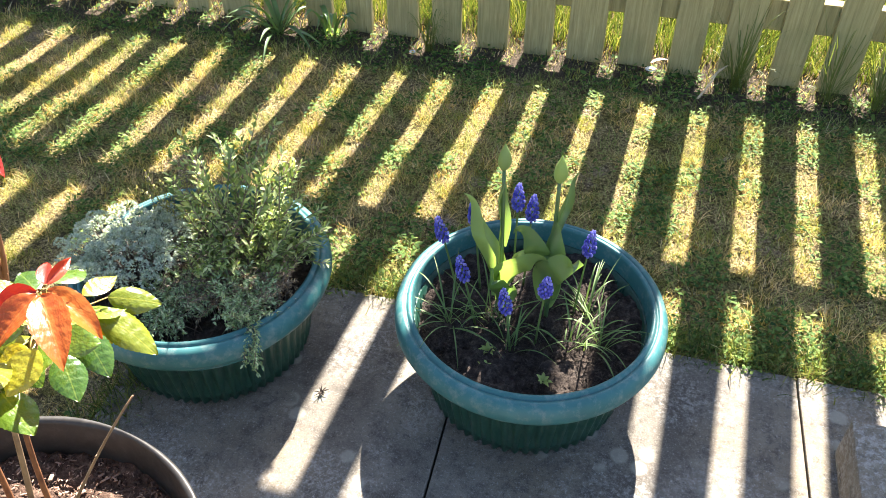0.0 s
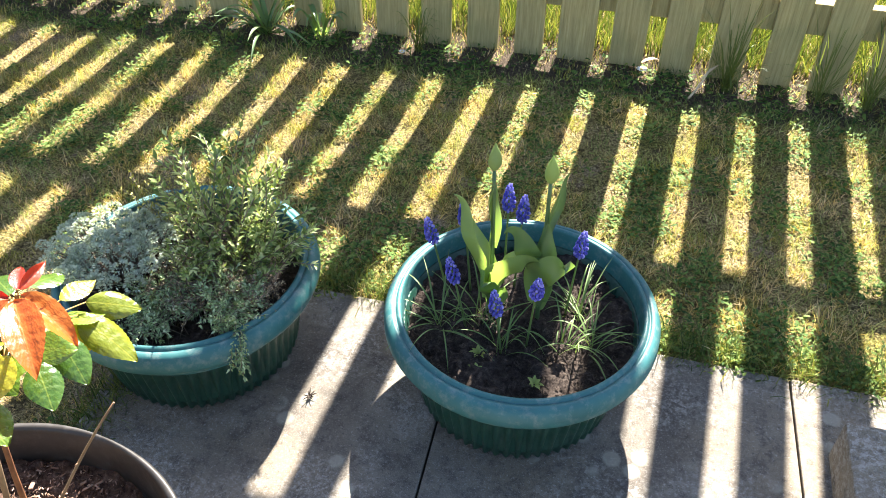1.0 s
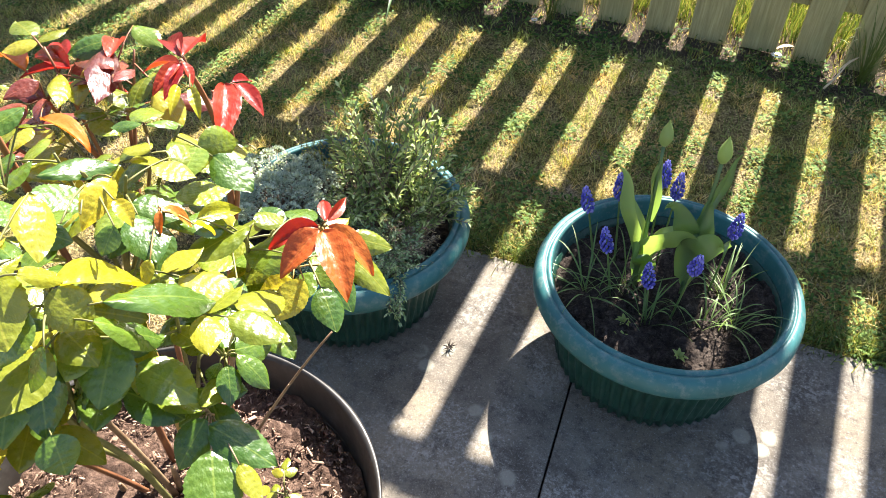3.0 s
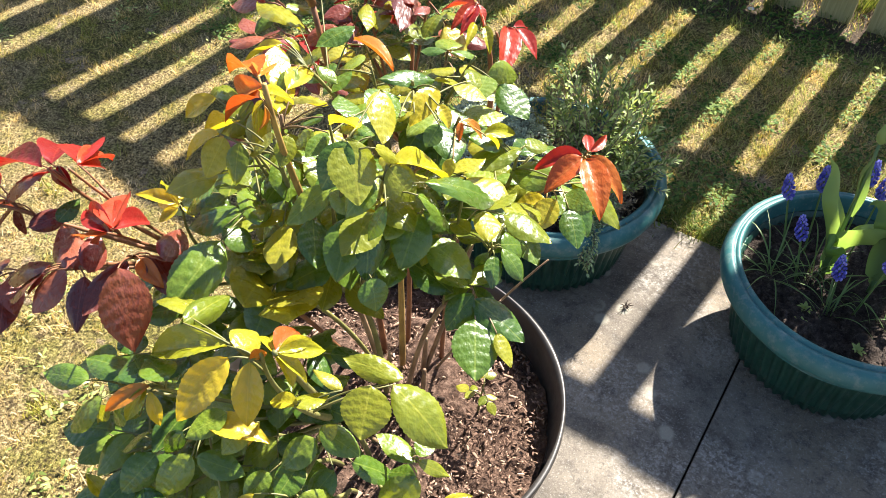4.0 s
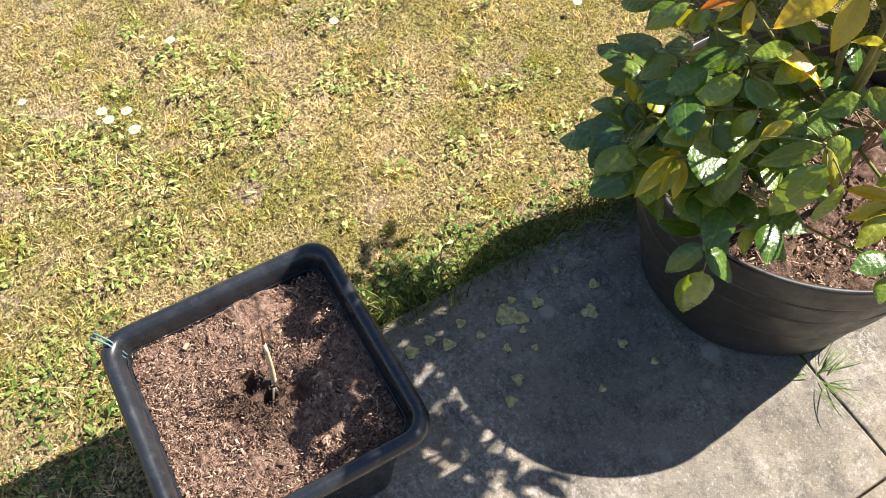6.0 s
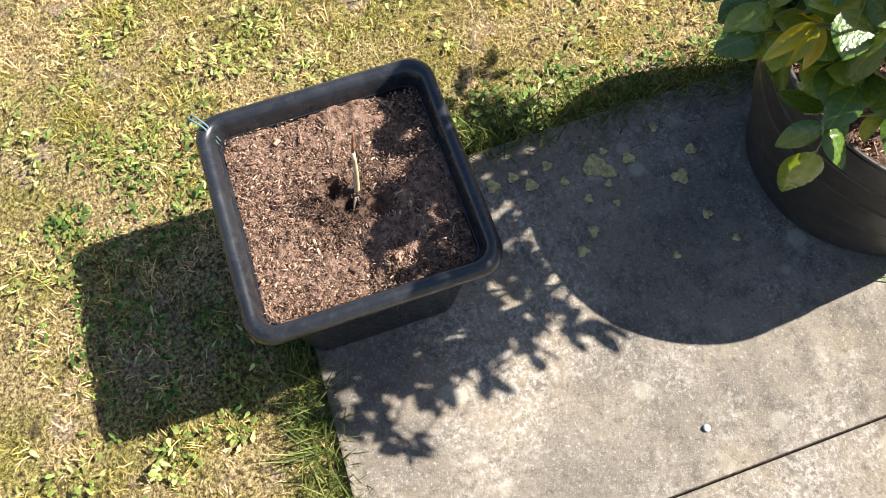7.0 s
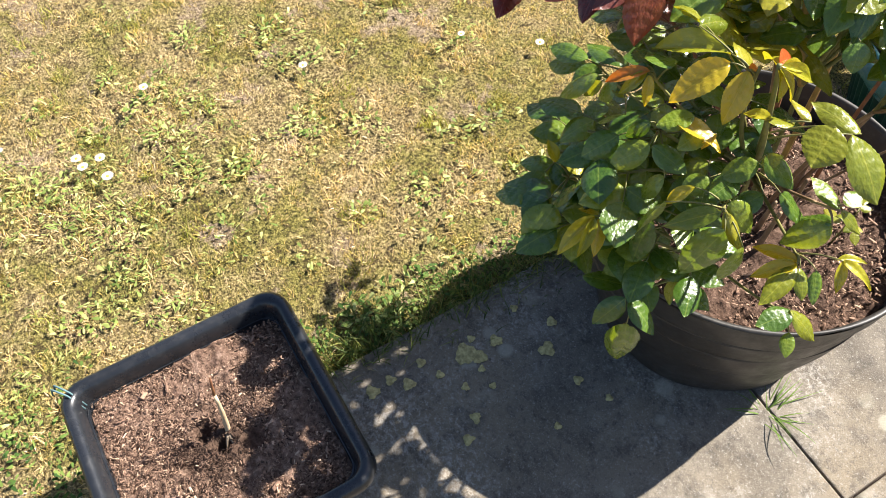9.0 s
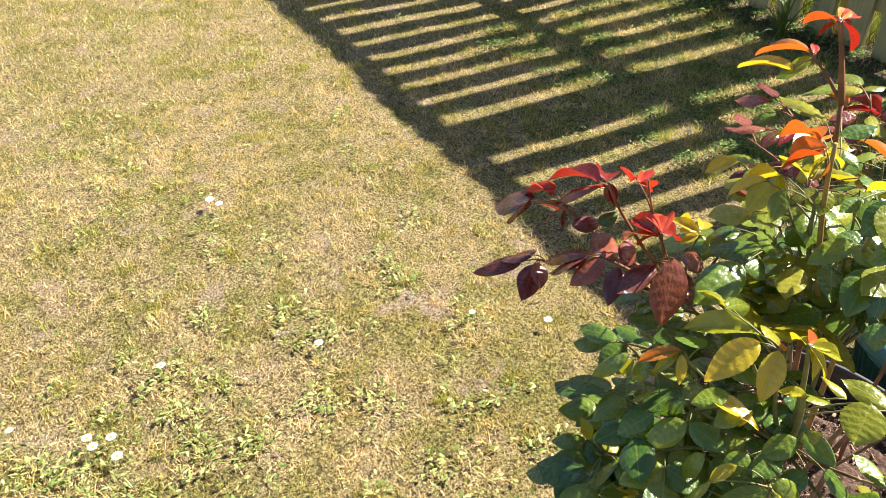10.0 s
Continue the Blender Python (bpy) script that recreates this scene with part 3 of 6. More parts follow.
def thorns(line, shapes, count, first=1, last=9):
    for k in range(count):
        p = line[int(rose_rng.integers(first, last))] + rose_rng.normal(0, 0.001, 3)
        d = rose_rng.normal(0, 1, 3)
        d[2] = abs(d[2]) * 0.3
        shapes.append(tube(np.array((p, p + 0.004 * d / np.linalg.norm(d) + UP * 0.001)), (0.0011, 0.0002), 4))


FORKS, TALL = [], []


def main_cane(soil, fork, thick, colour):
    """A main stem from the soil to the fork from which shoots spring."""
    a, b = np.array((*soil, 0.24)), np.array(fork)
    line = arc(a, b, 0.05, 12, (rose_rng.normal(0, 0.008), rose_rng.normal(0, 0.008), 0))
    shapes = [tube(line, np.linspace(thick, thick * 0.62, 12), 8)]
    thorns(line, shapes, 14, 1, 11)
    part("stem", joined(*shapes), STEM[colour], ROSE, CANE_LABEL[colour])
    (TALL if fork[2] > 0.7 else FORKS).append(line)


for soil, fork, thick, colour in (
        ((-0.42, 0.80), (-0.36, 0.70, 0.58), 0.0043, "green"), ((-0.40, 0.82), (-0.30, 0.76, 0.56), 0.0039, "wood"), ((-0.44, 0.82), (-0.44, 0.74, 0.58), 0.0043, "wood"),
        ((-0.46, 0.83), (-0.48, 0.68, 0.55), 0.0036, "green"), ((-0.43, 0.85), (-0.42, 0.84, 0.60), 0.0047, "bronze"), ((-0.40, 0.86), (-0.33, 0.87, 0.57), 0.0037, "wood"),
        ((-0.47, 0.81), (-0.53, 0.66, 0.56), 0.0036, "red"), ((-0.38, 0.71), (-0.31, 0.60, 0.54), 0.0039, "green"), ((-0.40, 0.68), (-0.36, 0.57, 0.42), 0.0034, "green"),
        ((-0.44, 0.68), (-0.44, 0.57, 0.42), 0.0034, "green"), ((-0.36, 0.66), (-0.28, 0.56, 0.43), 0.0031, "green"), ((-0.39, 0.89), (-0.38, 0.95, 0.58), 0.0036, "red"),
        ((-0.45, 0.89), (-0.48, 0.93, 0.58), 0.0039, "red"), ((-0.47, 0.86), (-0.515, 0.835, 0.80), 0.0047, "red")):
    main_cane(soil, fork, thick, colour)


def start_of(node):
    """Where on the main stems a shoot to this node springs."""
    node = np.array(node)
    spots = TALL[0][9:] if node[2] > 0.84 and node[0] < -0.48 else np.concatenate([line[6:] for line in FORKS])
    cost = np.linalg.norm(spots - node, axis=1) + 3.0 * np.clip(spots[:, 2] - node[2] + 0.05, 0, None)
    return spots[int(np.argmin(cost))]


def shoot(colour, node, lean, thick, *leaves, base=None):
    """A cane to a node, and the leaves that spring from it on their stalks: kind, base, tip, width for the length."""
    b = np.array(node)
    a = np.array((*base, 0.24)) if base else start_of(node)
    line = arc(a, b, 0.10 * np.linalg.norm(b - a), 12, (lean[0] * 0.5, lean[1] * 0.5, 0))
    shapes = [tube(line, np.linspace(thick, thick * 0.5, 12), 7)]
    thorns(line, shapes, int(18 * np.linalg.norm(b - a)))
    for kind, base, tip, width in leaves:
        base = np.array(base)
        near = line[max(5, int(np.argmin(np.linalg.norm(line - base, axis=1))) - 1)]
        shapes.append(tube(arc(near, base, 0.008, 5), np.linspace(0.0011, 0.0006, 5), 5))
    stem = part("stem", joined(*shapes), STEM[colour], ROSE, CANE_LABEL[colour])
    for kind, base, tip, width in leaves:
        way = np.array(tip) - np.array(base)
        length = np.linalg.norm(way) * 1.06
        own = LEAF_WIDTH[kind]
        wide = float(np.clip(width or own * rose_rng.uniform(0.88, 1.1), 0.34, 1.05))
        up = np.array((0.30, 0.02, 1.0)) + rose_rng.normal(0, 0.22, 3)
        leaflet(kind, stem, base, way + UP * 0.10 * length, up, length, wide)


def spray(soil, tip, kinds, count, size, colour="green", low=0.6, thick=0.0026):
    """A plain inner cane with compound leaves set round its upper part."""
    b = np.array(tip)
    a = np.array((*soil, 0.24)) if tip[2] < 0.36 else start_of(tip)
    line = arc(a, b, 0.08 * np.linalg.norm(b - a), 12)
    shapes, todo = [tube(line, np.linspace(thick, thick * 0.45, 12), 7)], []
    thorns(line, shapes, 4)
    turn = rose_rng.uniform(0, 6.28)
    for k in range(count):
        q = (low + (0.98 - low) * (k + 0.5) / count) * 11
        i = min(int(q), 10)
        p = line[i] * (1 - q + i) + line[i + 1] * (q - i)
        turn += 2.4 + rose_rng.uniform(-0.4, 0.4)
        way = np.array((np.cos(turn), np.sin(turn), rose_rng.uniform(-0.1, 0.4)))
        stalk = arc(p, p + way / np.linalg.norm(way) * size - UP * 0.15 * size, 0.1 * size, 6)
        shapes.append(tube(stalk, np.linspace(0.0011, 0.0007, 6), 5))
        kind = kinds[int(rose_rng.integers(len(kinds)))]
        side = np.cross(UP, way)
        todo.append((kind, stalk[-1], way - UP * 0.35, size * 1.1))
        for sg in (-1, 1):
            todo.append((kind, stalk[3], way * 0.5 + sg * side + UP * rose_rng.uniform(-0.4, 0.1), size * rose_rng.uniform(0.8, 1.0)))
    stem = part("stem", joined(*shapes), STEM[colour], ROSE, CANE_LABEL[colour])
    for kind, p, way, z in todo:
        leaflet(kind, stem, p, way, UP + rose_rng.normal(0, 0.25, 3), z, LEAF_WIDTH[kind] * rose_rng.uniform(0.9, 1.1))


G, L, Y, O, R, M = "green", "lime", "gold", "orange", "red", "maroon"
shoot("red", (-0.524, 0.511, 0.694), (-0.05, -0.05), 0.003,
      (M, (-0.524, 0.508, 0.694), (-0.534, 0.471, 0.670), 0),
      (M, (-0.518, 0.512, 0.695), (-0.586, 0.546, 0.681), 0.36),
      (M, (-0.503, 0.516, 0.698), (-0.526, 0.550, 0.703), 0.54),
      (M, (-0.503, 0.512, 0.697), (-0.476, 0.476, 0.686), 0.5),
      (M, (-0.540, 0.504, 0.693), (-0.615, 0.489, 0.654), 0.19),
      (M, (-0.539, 0.495, 0.691), (-0.579, 0.476, 0.654), 0),
      (M, (-0.541, 0.498, 0.692), (-0.561, 0.482, 0.668), 0))
shoot("red", (-0.646, 0.505, 0.615), (-0.05, -0.06), 0.003,
      (M, (-0.669, 0.497, 0.598), (-0.712, 0.456, 0.566), 0.32),
      (M, (-0.639, 0.496, 0.616), (-0.606, 0.461, 0.598), 0.57),
      (M, (-0.629, 0.497, 0.625), (-0.599, 0.478, 0.614), 0),
      (M, (-0.653, 0.502, 0.618), (-0.718, 0.502, 0.579), 0))
shoot("red", (-0.485, 0.545, 0.703), (-0.02, -0.04), 0.003,
      (M, (-0.423, 0.503, 0.765), (-0.402, 0.483, 0.705), 0.57),
      (M, (-0.483, 0.542, 0.703), (-0.471, 0.488, 0.693), 0.43),
      (O, (-0.476, 0.550, 0.702), (-0.446, 0.541, 0.696), 0),
      (M, (-0.473, 0.559, 0.702), (-0.431, 0.550, 0.680), 0.57),
      (M, (-0.448, 0.556, 0.711), (-0.471, 0.597, 0.707), 0))
shoot("red", (-0.586, 0.556, 0.745), (-0.05, -0.05), 0.003,
      (M, (-0.600, 0.564, 0.732), (-0.657, 0.530, 0.697), 0.29),
      (R, (-0.611, 0.563, 0.732), (-0.695, 0.559, 0.704), 0.19),
      (R, (-0.606, 0.570, 0.732), (-0.653, 0.610, 0.713), 0),
      (R, (-0.599, 0.571, 0.732), (-0.582, 0.565, 0.715), 0),
      (M, (-0.598, 0.565, 0.732), (-0.590, 0.564, 0.714), 0),
      (R, (-0.596, 0.561, 0.732), (-0.624, 0.560, 0.714), 0))
shoot("red", (-0.629, 0.525, 0.700), (-0.05, -0.05), 0.003,
      (R, (-0.666, 0.541, 0.697), (-0.715, 0.522, 0.670), 0.24),
      (R, (-0.661, 0.533, 0.693), (-0.722, 0.551, 0.678), 0),
      (M, (-0.676, 0.516, 0.685), (-0.734, 0.498, 0.649), 0),
      (M, (-0.673, 0.513, 0.684), (-0.703, 0.498, 0.641), 0.35),
      (M, (-0.637, 0.531, 0.690), (-0.654, 0.516, 0.665), 0),
      (M, (-0.633, 0.532, 0.689), (-0.625, 0.532, 0.663), 0),
      (M, (-0.610, 0.528, 0.681), (-0.595, 0.561, 0.683), 0),
      (M, (-0.628, 0.537, 0.694), (-0.677, 0.535, 0.675), 0),
      (G, (-0.577, 0.541, 0.697), (-0.579, 0.567, 0.703), 0))
shoot("red", (-0.504, 0.535, 0.800), (-0.03, -0.04), 0.002,
      (R, (-0.547, 0.564, 0.763), (-0.570, 0.613, 0.735), 0.15),
      (R, (-0.545, 0.564, 0.763), (-0.558, 0.596, 0.738), 0),
      (R, (-0.550, 0.565, 0.763), (-0.607, 0.612, 0.731), 0))
shoot("red", (-0.464, 0.526, 0.760), (-0.03, -0.04), 0.0022,
      (R, (-0.476, 0.534, 0.747), (-0.534, 0.545, 0.735), 0.23),
      (R, (-0.476, 0.535, 0.750), (-0.520, 0.582, 0.736), 0.19),
      (R, (-0.476, 0.536, 0.749), (-0.487, 0.582, 0.721), 0.15),
      (R, (-0.476, 0.533, 0.748), (-0.505, 0.531, 0.724), 0),
      (O, (-0.476, 0.533, 0.748), (-0.527, 0.532, 0.721), 0),
      (R, (-0.476, 0.537, 0.750), (-0.518, 0.562, 0.740), 0))
shoot("green", (-0.497, 0.619, 0.700), (-0.02, -0.03), 0.0022,
      (Y, (-0.493, 0.612, 0.711), (-0.532, 0.598, 0.715), 0.3),
      (Y, (-0.493, 0.612, 0.711), (-0.530, 0.632, 0.707), 0),
      (Y, (-0.494, 0.617, 0.712), (-0.513, 0.644, 0.706), 0),
      (Y, (-0.489, 0.608, 0.711), (-0.499, 0.592, 0.701), 0),
      (Y, (-0.486, 0.610, 0.712), (-0.474, 0.612, 0.707), 0),
      (Y, (-0.490, 0.611, 0.711), (-0.515, 0.605, 0.706), 0))
shoot("green", (-0.508, 0.710, 0.745), (-0.02, -0.05), 0.003,
      (Y, (-0.547, 0.720, 0.741), (-0.574, 0.697, 0.722), 0.53),
      (L, (-0.506, 0.729, 0.750), (-0.507, 0.688, 0.731), 0.65),
      (L, (-0.492, 0.723, 0.752), (-0.456, 0.686, 0.742), 0.43),
      (L, (-0.525, 0.723, 0.745), (-0.590, 0.758, 0.728), 0.28),
      (M, (-0.464, 0.680, 0.747), (-0.515, 0.696, 0.729), 0),
      (L, (-0.512, 0.704, 0.743), (-0.529, 0.690, 0.725), 0))
shoot("green", (-0.418, 0.640, 0.742), (-0.02, -0.05), 0.003,
      (G, (-0.450, 0.671, 0.745), (-0.488, 0.647, 0.724), 0.52),
      (G, (-0.390, 0.617, 0.741), (-0.447, 0.662, 0.729), 0.38),
      (G, (-0.413, 0.618, 0.738), (-0.456, 0.593, 0.720), 0.55),
      (G, (-0.407, 0.586, 0.735), (-0.394, 0.524, 0.725), 0.6),
      (G, (-0.416, 0.598, 0.735), (-0.391, 0.603, 0.723), 0),
      (G, (-0.456, 0.624, 0.735), (-0.480, 0.609, 0.717), 0),
      (G, (-0.401, 0.636, 0.745), (-0.408, 0.670, 0.748), 0))
shoot("green", (-0.499, 0.707, 0.580), (0, -0.03), 0.002,
      (L, (-0.458, 0.636, 0.655), (-0.401, 0.593, 0.684), 0.12),
      (L, (-0.439, 0.637, 0.656), (-0.397, 0.613, 0.685), 0),
      (L, (-0.423, 0.643, 0.658), (-0.379, 0.620, 0.689), 0),
      (L, (-0.436, 0.667, 0.659), (-0.393, 0.654, 0.691), 0),
      (L, (-0.442, 0.646, 0.656), (-0.423, 0.646, 0.684), 0),
      (L, (-0.444, 0.642, 0.656), (-0.450, 0.626, 0.680), 0),
      (L, (-0.410, 0.625, 0.660), (-0.375, 0.583, 0.690), 0),
      (L, (-0.374, 0.616, 0.666), (-0.325, 0.595, 0.703), 0),
      (L, (-0.371, 0.613, 0.666), (-0.326, 0.574, 0.704), 0))
shoot("wood", (-0.435, 0.699, 0.783), (0, -0.06), 0.003,
      (Y, (-0.457, 0.730, 0.783), (-0.467, 0.776, 0.777), 0),
      (L, (-0.397, 0.718, 0.799), (-0.460, 0.732, 0.779), 0.27),
      (G, (-0.386, 0.700, 0.801), (-0.410, 0.695, 0.789), 0.55),
      (G, (-0.365, 0.682, 0.806), (-0.366, 0.657, 0.797), 0.58),
      (Y, (-0.443, 0.702, 0.781), (-0.504, 0.749, 0.761), 0),
      (G, (-0.381, 0.682, 0.800), (-0.395, 0.668, 0.786), 0),
      (L, (-0.442, 0.720, 0.786), (-0.460, 0.709, 0.767), 0))
shoot("green", (-0.321, 0.652, 0.838), (0, -0.05), 0.003,
      (G, (-0.309, 0.670, 0.835), (-0.358, 0.694, 0.819), 0.32),
      (G, (-0.317, 0.652, 0.838), (-0.317, 0.623, 0.813), 0.69),
      (L, (-0.320, 0.655, 0.838), (-0.292, 0.635, 0.805), 0.82),
      (L, (-0.339, 0.719, 0.837), (-0.310, 0.690, 0.818), 0.57),
      (L, (-0.299, 0.662, 0.834), (-0.294, 0.689, 0.808), 0.38),
      (Y, (-0.325, 0.671, 0.835), (-0.362, 0.689, 0.819), 0))
shoot("green", (-0.297, 0.673, 0.811), (0.02, -0.04), 0.003,
      (L, (-0.296, 0.673, 0.809), (-0.275, 0.676, 0.784), 0.86),
      (Y, (-0.296, 0.679, 0.810), (-0.279, 0.734, 0.772), 0.21),
      (G, (-0.273, 0.688, 0.795), (-0.246, 0.758, 0.748), 0.3),
      (G, (-0.268, 0.673, 0.795), (-0.256, 0.710, 0.747), 0.36),
      (G, (-0.299, 0.658, 0.805), (-0.305, 0.630, 0.788), 0.73),
      (G, (-0.275, 0.642, 0.803), (-0.282, 0.625, 0.780), 0.64))
shoot("green", (-0.269, 0.831, 0.729), (0.04, 0.0), 0.003,
      (L, (-0.270, 0.841, 0.731), (-0.299, 0.793, 0.725), 0.49),
      (Y, (-0.296, 0.813, 0.753), (-0.280, 0.849, 0.739), 0.25),
      (G, (-0.231, 0.841, 0.710), (-0.275, 0.834, 0.706), 0.75),
      (L, (-0.269, 0.845, 0.731), (-0.258, 0.870, 0.720), 0),
      (G, (-0.283, 0.830, 0.736), (-0.305, 0.809, 0.750), 0))
shoot("green", (-0.371, 0.687, 0.740), (0, -0.05), 0.003,
      (G, (-0.346, 0.658, 0.774), (-0.360, 0.622, 0.754), 0.59),
      (G, (-0.344, 0.656, 0.773), (-0.310, 0.651, 0.772), 0.59),
      (G, (-0.345, 0.633, 0.758), (-0.318, 0.605, 0.743), 0.63),
      (G, (-0.316, 0.646, 0.766), (-0.296, 0.606, 0.746), 0.63),
      (G, (-0.303, 0.652, 0.766), (-0.279, 0.624, 0.741), 0.65),
      (G, (-0.278, 0.623, 0.739), (-0.265, 0.613, 0.719), 0.99),
      (L, (-0.301, 0.662, 0.767), (-0.309, 0.645, 0.768), 0))
shoot("green", (-0.293, 0.714, 0.735), (0.02, -0.03), 0.003,
      (G, (-0.283, 0.694, 0.751), (-0.272, 0.658, 0.727), 0.77),
      (G, (-0.282, 0.699, 0.749), (-0.269, 0.725, 0.723), 0.54),
      (G, (-0.290, 0.677, 0.761), (-0.285, 0.653, 0.754), 0.8))
shoot("green", (-0.237, 0.742, 0.700), (0.04, 0), 0.002,
      (L, (-0.247, 0.744, 0.699), (-0.275, 0.742, 0.692), 0.58),
      (L, (-0.261, 0.741, 0.703), (-0.285, 0.745, 0.702), 0),
      (G, (-0.241, 0.746, 0.699), (-0.255, 0.780, 0.698), 0.39),
      (G, (-0.230, 0.746, 0.698), (-0.203, 0.742, 0.680), 0.58),
      (G, (-0.233, 0.748, 0.699), (-0.219, 0.775, 0.683), 0),
      (G, (-0.238, 0.735, 0.697), (-0.242, 0.726, 0.682), 0),
      (L, (-0.240, 0.773, 0.710), (-0.240, 0.823, 0.688), 0),
      (G, (-0.232, 0.736, 0.696), (-0.219, 0.717, 0.680), 0))
shoot("bronze", (-0.207, 0.850, 0.746), (0.06, 0.02), 0.003,
      (O, (-0.204, 0.850, 0.746), (-0.163, 0.842, 0.724), 0.44),
      (O, (-0.206, 0.845, 0.745), (-0.167, 0.806, 0.732), 0.46),
      (O, (-0.210, 0.845, 0.745), (-0.222, 0.806, 0.730), 0.50),
      (R, (-0.212, 0.848, 0.745), (-0.248, 0.830, 0.728), 0.42),
      (R, (-0.208, 0.853, 0.747), (-0.220, 0.873, 0.750), 0.44),
      (R, (-0.206, 0.853, 0.748), (-0.200, 0.878, 0.752), 0.34),
      (L, (-0.231, 0.914, 0.655), (-0.182, 0.906, 0.627), 0.50),
      (G, (-0.229, 0.886, 0.660), (-0.199, 0.867, 0.636), 0.62),
      (L, (-0.234, 0.930, 0.654), (-0.196, 0.943, 0.645), 0.58),
      (L, (-0.258, 0.928, 0.652), (-0.247, 0.960, 0.646), 0.55),
      (Y, (-0.240, 0.905, 0.655), (-0.214, 0.898, 0.640), 0.70),
      (L, (-0.225, 0.838, 0.690), (-0.232, 0.806, 0.672), 0.66),
      (Y, (-0.238, 0.842, 0.680), (-0.268, 0.822, 0.664), 0.60))
shoot("wood", (-0.233, 0.705, 0.675), (0.05, 0), 0.0026,
      (G, (-0.234, 0.701, 0.683), (-0.275, 0.709, 0.681), 0.62),
      (G, (-0.229, 0.698, 0.682), (-0.233, 0.667, 0.663), 0.68),
      (G, (-0.225, 0.695, 0.680), (-0.175, 0.693, 0.665), 0.58),
      (G, (-0.215, 0.681, 0.674), (-0.188, 0.641, 0.657), 0.75),
      (L, (-0.192, 0.679, 0.674), (-0.169, 0.667, 0.661), 0.51),
      (G, (-0.237, 0.704, 0.683), (-0.231, 0.747, 0.676), 0.42))
shoot("green", (-0.285, 0.510, 0.758), (0.0, -0.08), 0.003,
      (Y, (-0.312, 0.503, 0.754), (-0.375, 0.477, 0.730), 0.31),
      (Y, (-0.304, 0.496, 0.754), (-0.312, 0.450, 0.728), 0.49),
      (Y, (-0.289, 0.502, 0.754), (-0.274, 0.476, 0.721), 0.48),
      (L, (-0.348, 0.497, 0.760), (-0.356, 0.551, 0.738), 0.2),
      (O, (-0.290, 0.503, 0.754), (-0.291, 0.520, 0.746), 0),
      (L, (-0.349, 0.505, 0.757), (-0.393, 0.536, 0.732), 0),
      (L, (-0.307, 0.505, 0.754), (-0.312, 0.533, 0.742), 0))
shoot("green", (-0.268, 0.508, 0.775), (0.03, -0.03), 0.004,
      (O, (-0.270, 0.511, 0.772), (-0.278, 0.541, 0.760), 0),
      (Y, (-0.267, 0.510, 0.773), (-0.251, 0.540, 0.755), 0.22),
      (Y, (-0.267, 0.510, 0.773), (-0.263, 0.540, 0.760), 0.23),
      (Y, (-0.266, 0.508, 0.773), (-0.248, 0.517, 0.751), 0.26),
      (Y, (-0.269, 0.508, 0.772), (-0.252, 0.509, 0.749), 0.24),
      (Y, (-0.271, 0.509, 0.772), (-0.296, 0.529, 0.755), 0))
shoot("green", (-0.257, 0.508, 0.720), (0.03, -0.03), 0.004,
      (L, (-0.215, 0.580, 0.705), (-0.260, 0.566, 0.708), 0.42),
      (L, (-0.224, 0.552, 0.721), (-0.212, 0.524, 0.700), 0.97),
      (L, (-0.216, 0.568, 0.710), (-0.165, 0.567, 0.680), 0.6),
      (L, (-0.237, 0.536, 0.723), (-0.262, 0.537, 0.729), 0.42),
      (Y, (-0.255, 0.508, 0.723), (-0.279, 0.504, 0.715), 0),
      (L, (-0.256, 0.506, 0.723), (-0.251, 0.532, 0.713), 0))
shoot("wood", (-0.182, 0.549, 0.655), (0.05, -0.02), 0.0024,
      (G, (-0.182, 0.554, 0.651), (-0.220, 0.552, 0.658), 0.51),
      (L, (-0.184, 0.554, 0.650), (-0.164, 0.567, 0.628), 0.3),
      (G, (-0.181, 0.551, 0.630), (-0.197, 0.522, 0.596), 0.57),
      (G, (-0.183, 0.552, 0.633), (-0.216, 0.549, 0.610), 0.42),
      (G, (-0.183, 0.555, 0.657), (-0.187, 0.577, 0.656), 0))
shoot("green", (-0.358, 0.462, 0.715), (-0.02, -0.05), 0.0024,
      (O, (-0.355, 0.460, 0.720), (-0.377, 0.431, 0.704), 0.28),
      (Y, (-0.358, 0.459, 0.719), (-0.360, 0.436, 0.698), 0.3),
      (Y, (-0.352, 0.457, 0.719), (-0.339, 0.448, 0.697), 0.38),
      (G, (-0.339, 0.468, 0.733), (-0.374, 0.474, 0.719), 0),
      (G, (-0.362, 0.462, 0.720), (-0.395, 0.474, 0.707), 0))
shoot("green", (-0.423, 0.467, 0.655), (-0.02, -0.05), 0.0024,
      (G, (-0.428, 0.449, 0.680), (-0.472, 0.436, 0.667), 0.43),
      (G, (-0.394, 0.471, 0.687), (-0.446, 0.466, 0.685), 0.52),
      (G, (-0.402, 0.443, 0.684), (-0.423, 0.414, 0.657), 0.49),
      (L, (-0.394, 0.441, 0.684), (-0.405, 0.433, 0.658), 0.41),
      (G, (-0.381, 0.449, 0.687), (-0.392, 0.436, 0.667), 0),
      (G, (-0.361, 0.448, 0.666), (-0.381, 0.433, 0.646), 0.62),
      (L, (-0.369, 0.450, 0.680), (-0.379, 0.444, 0.685), 0))
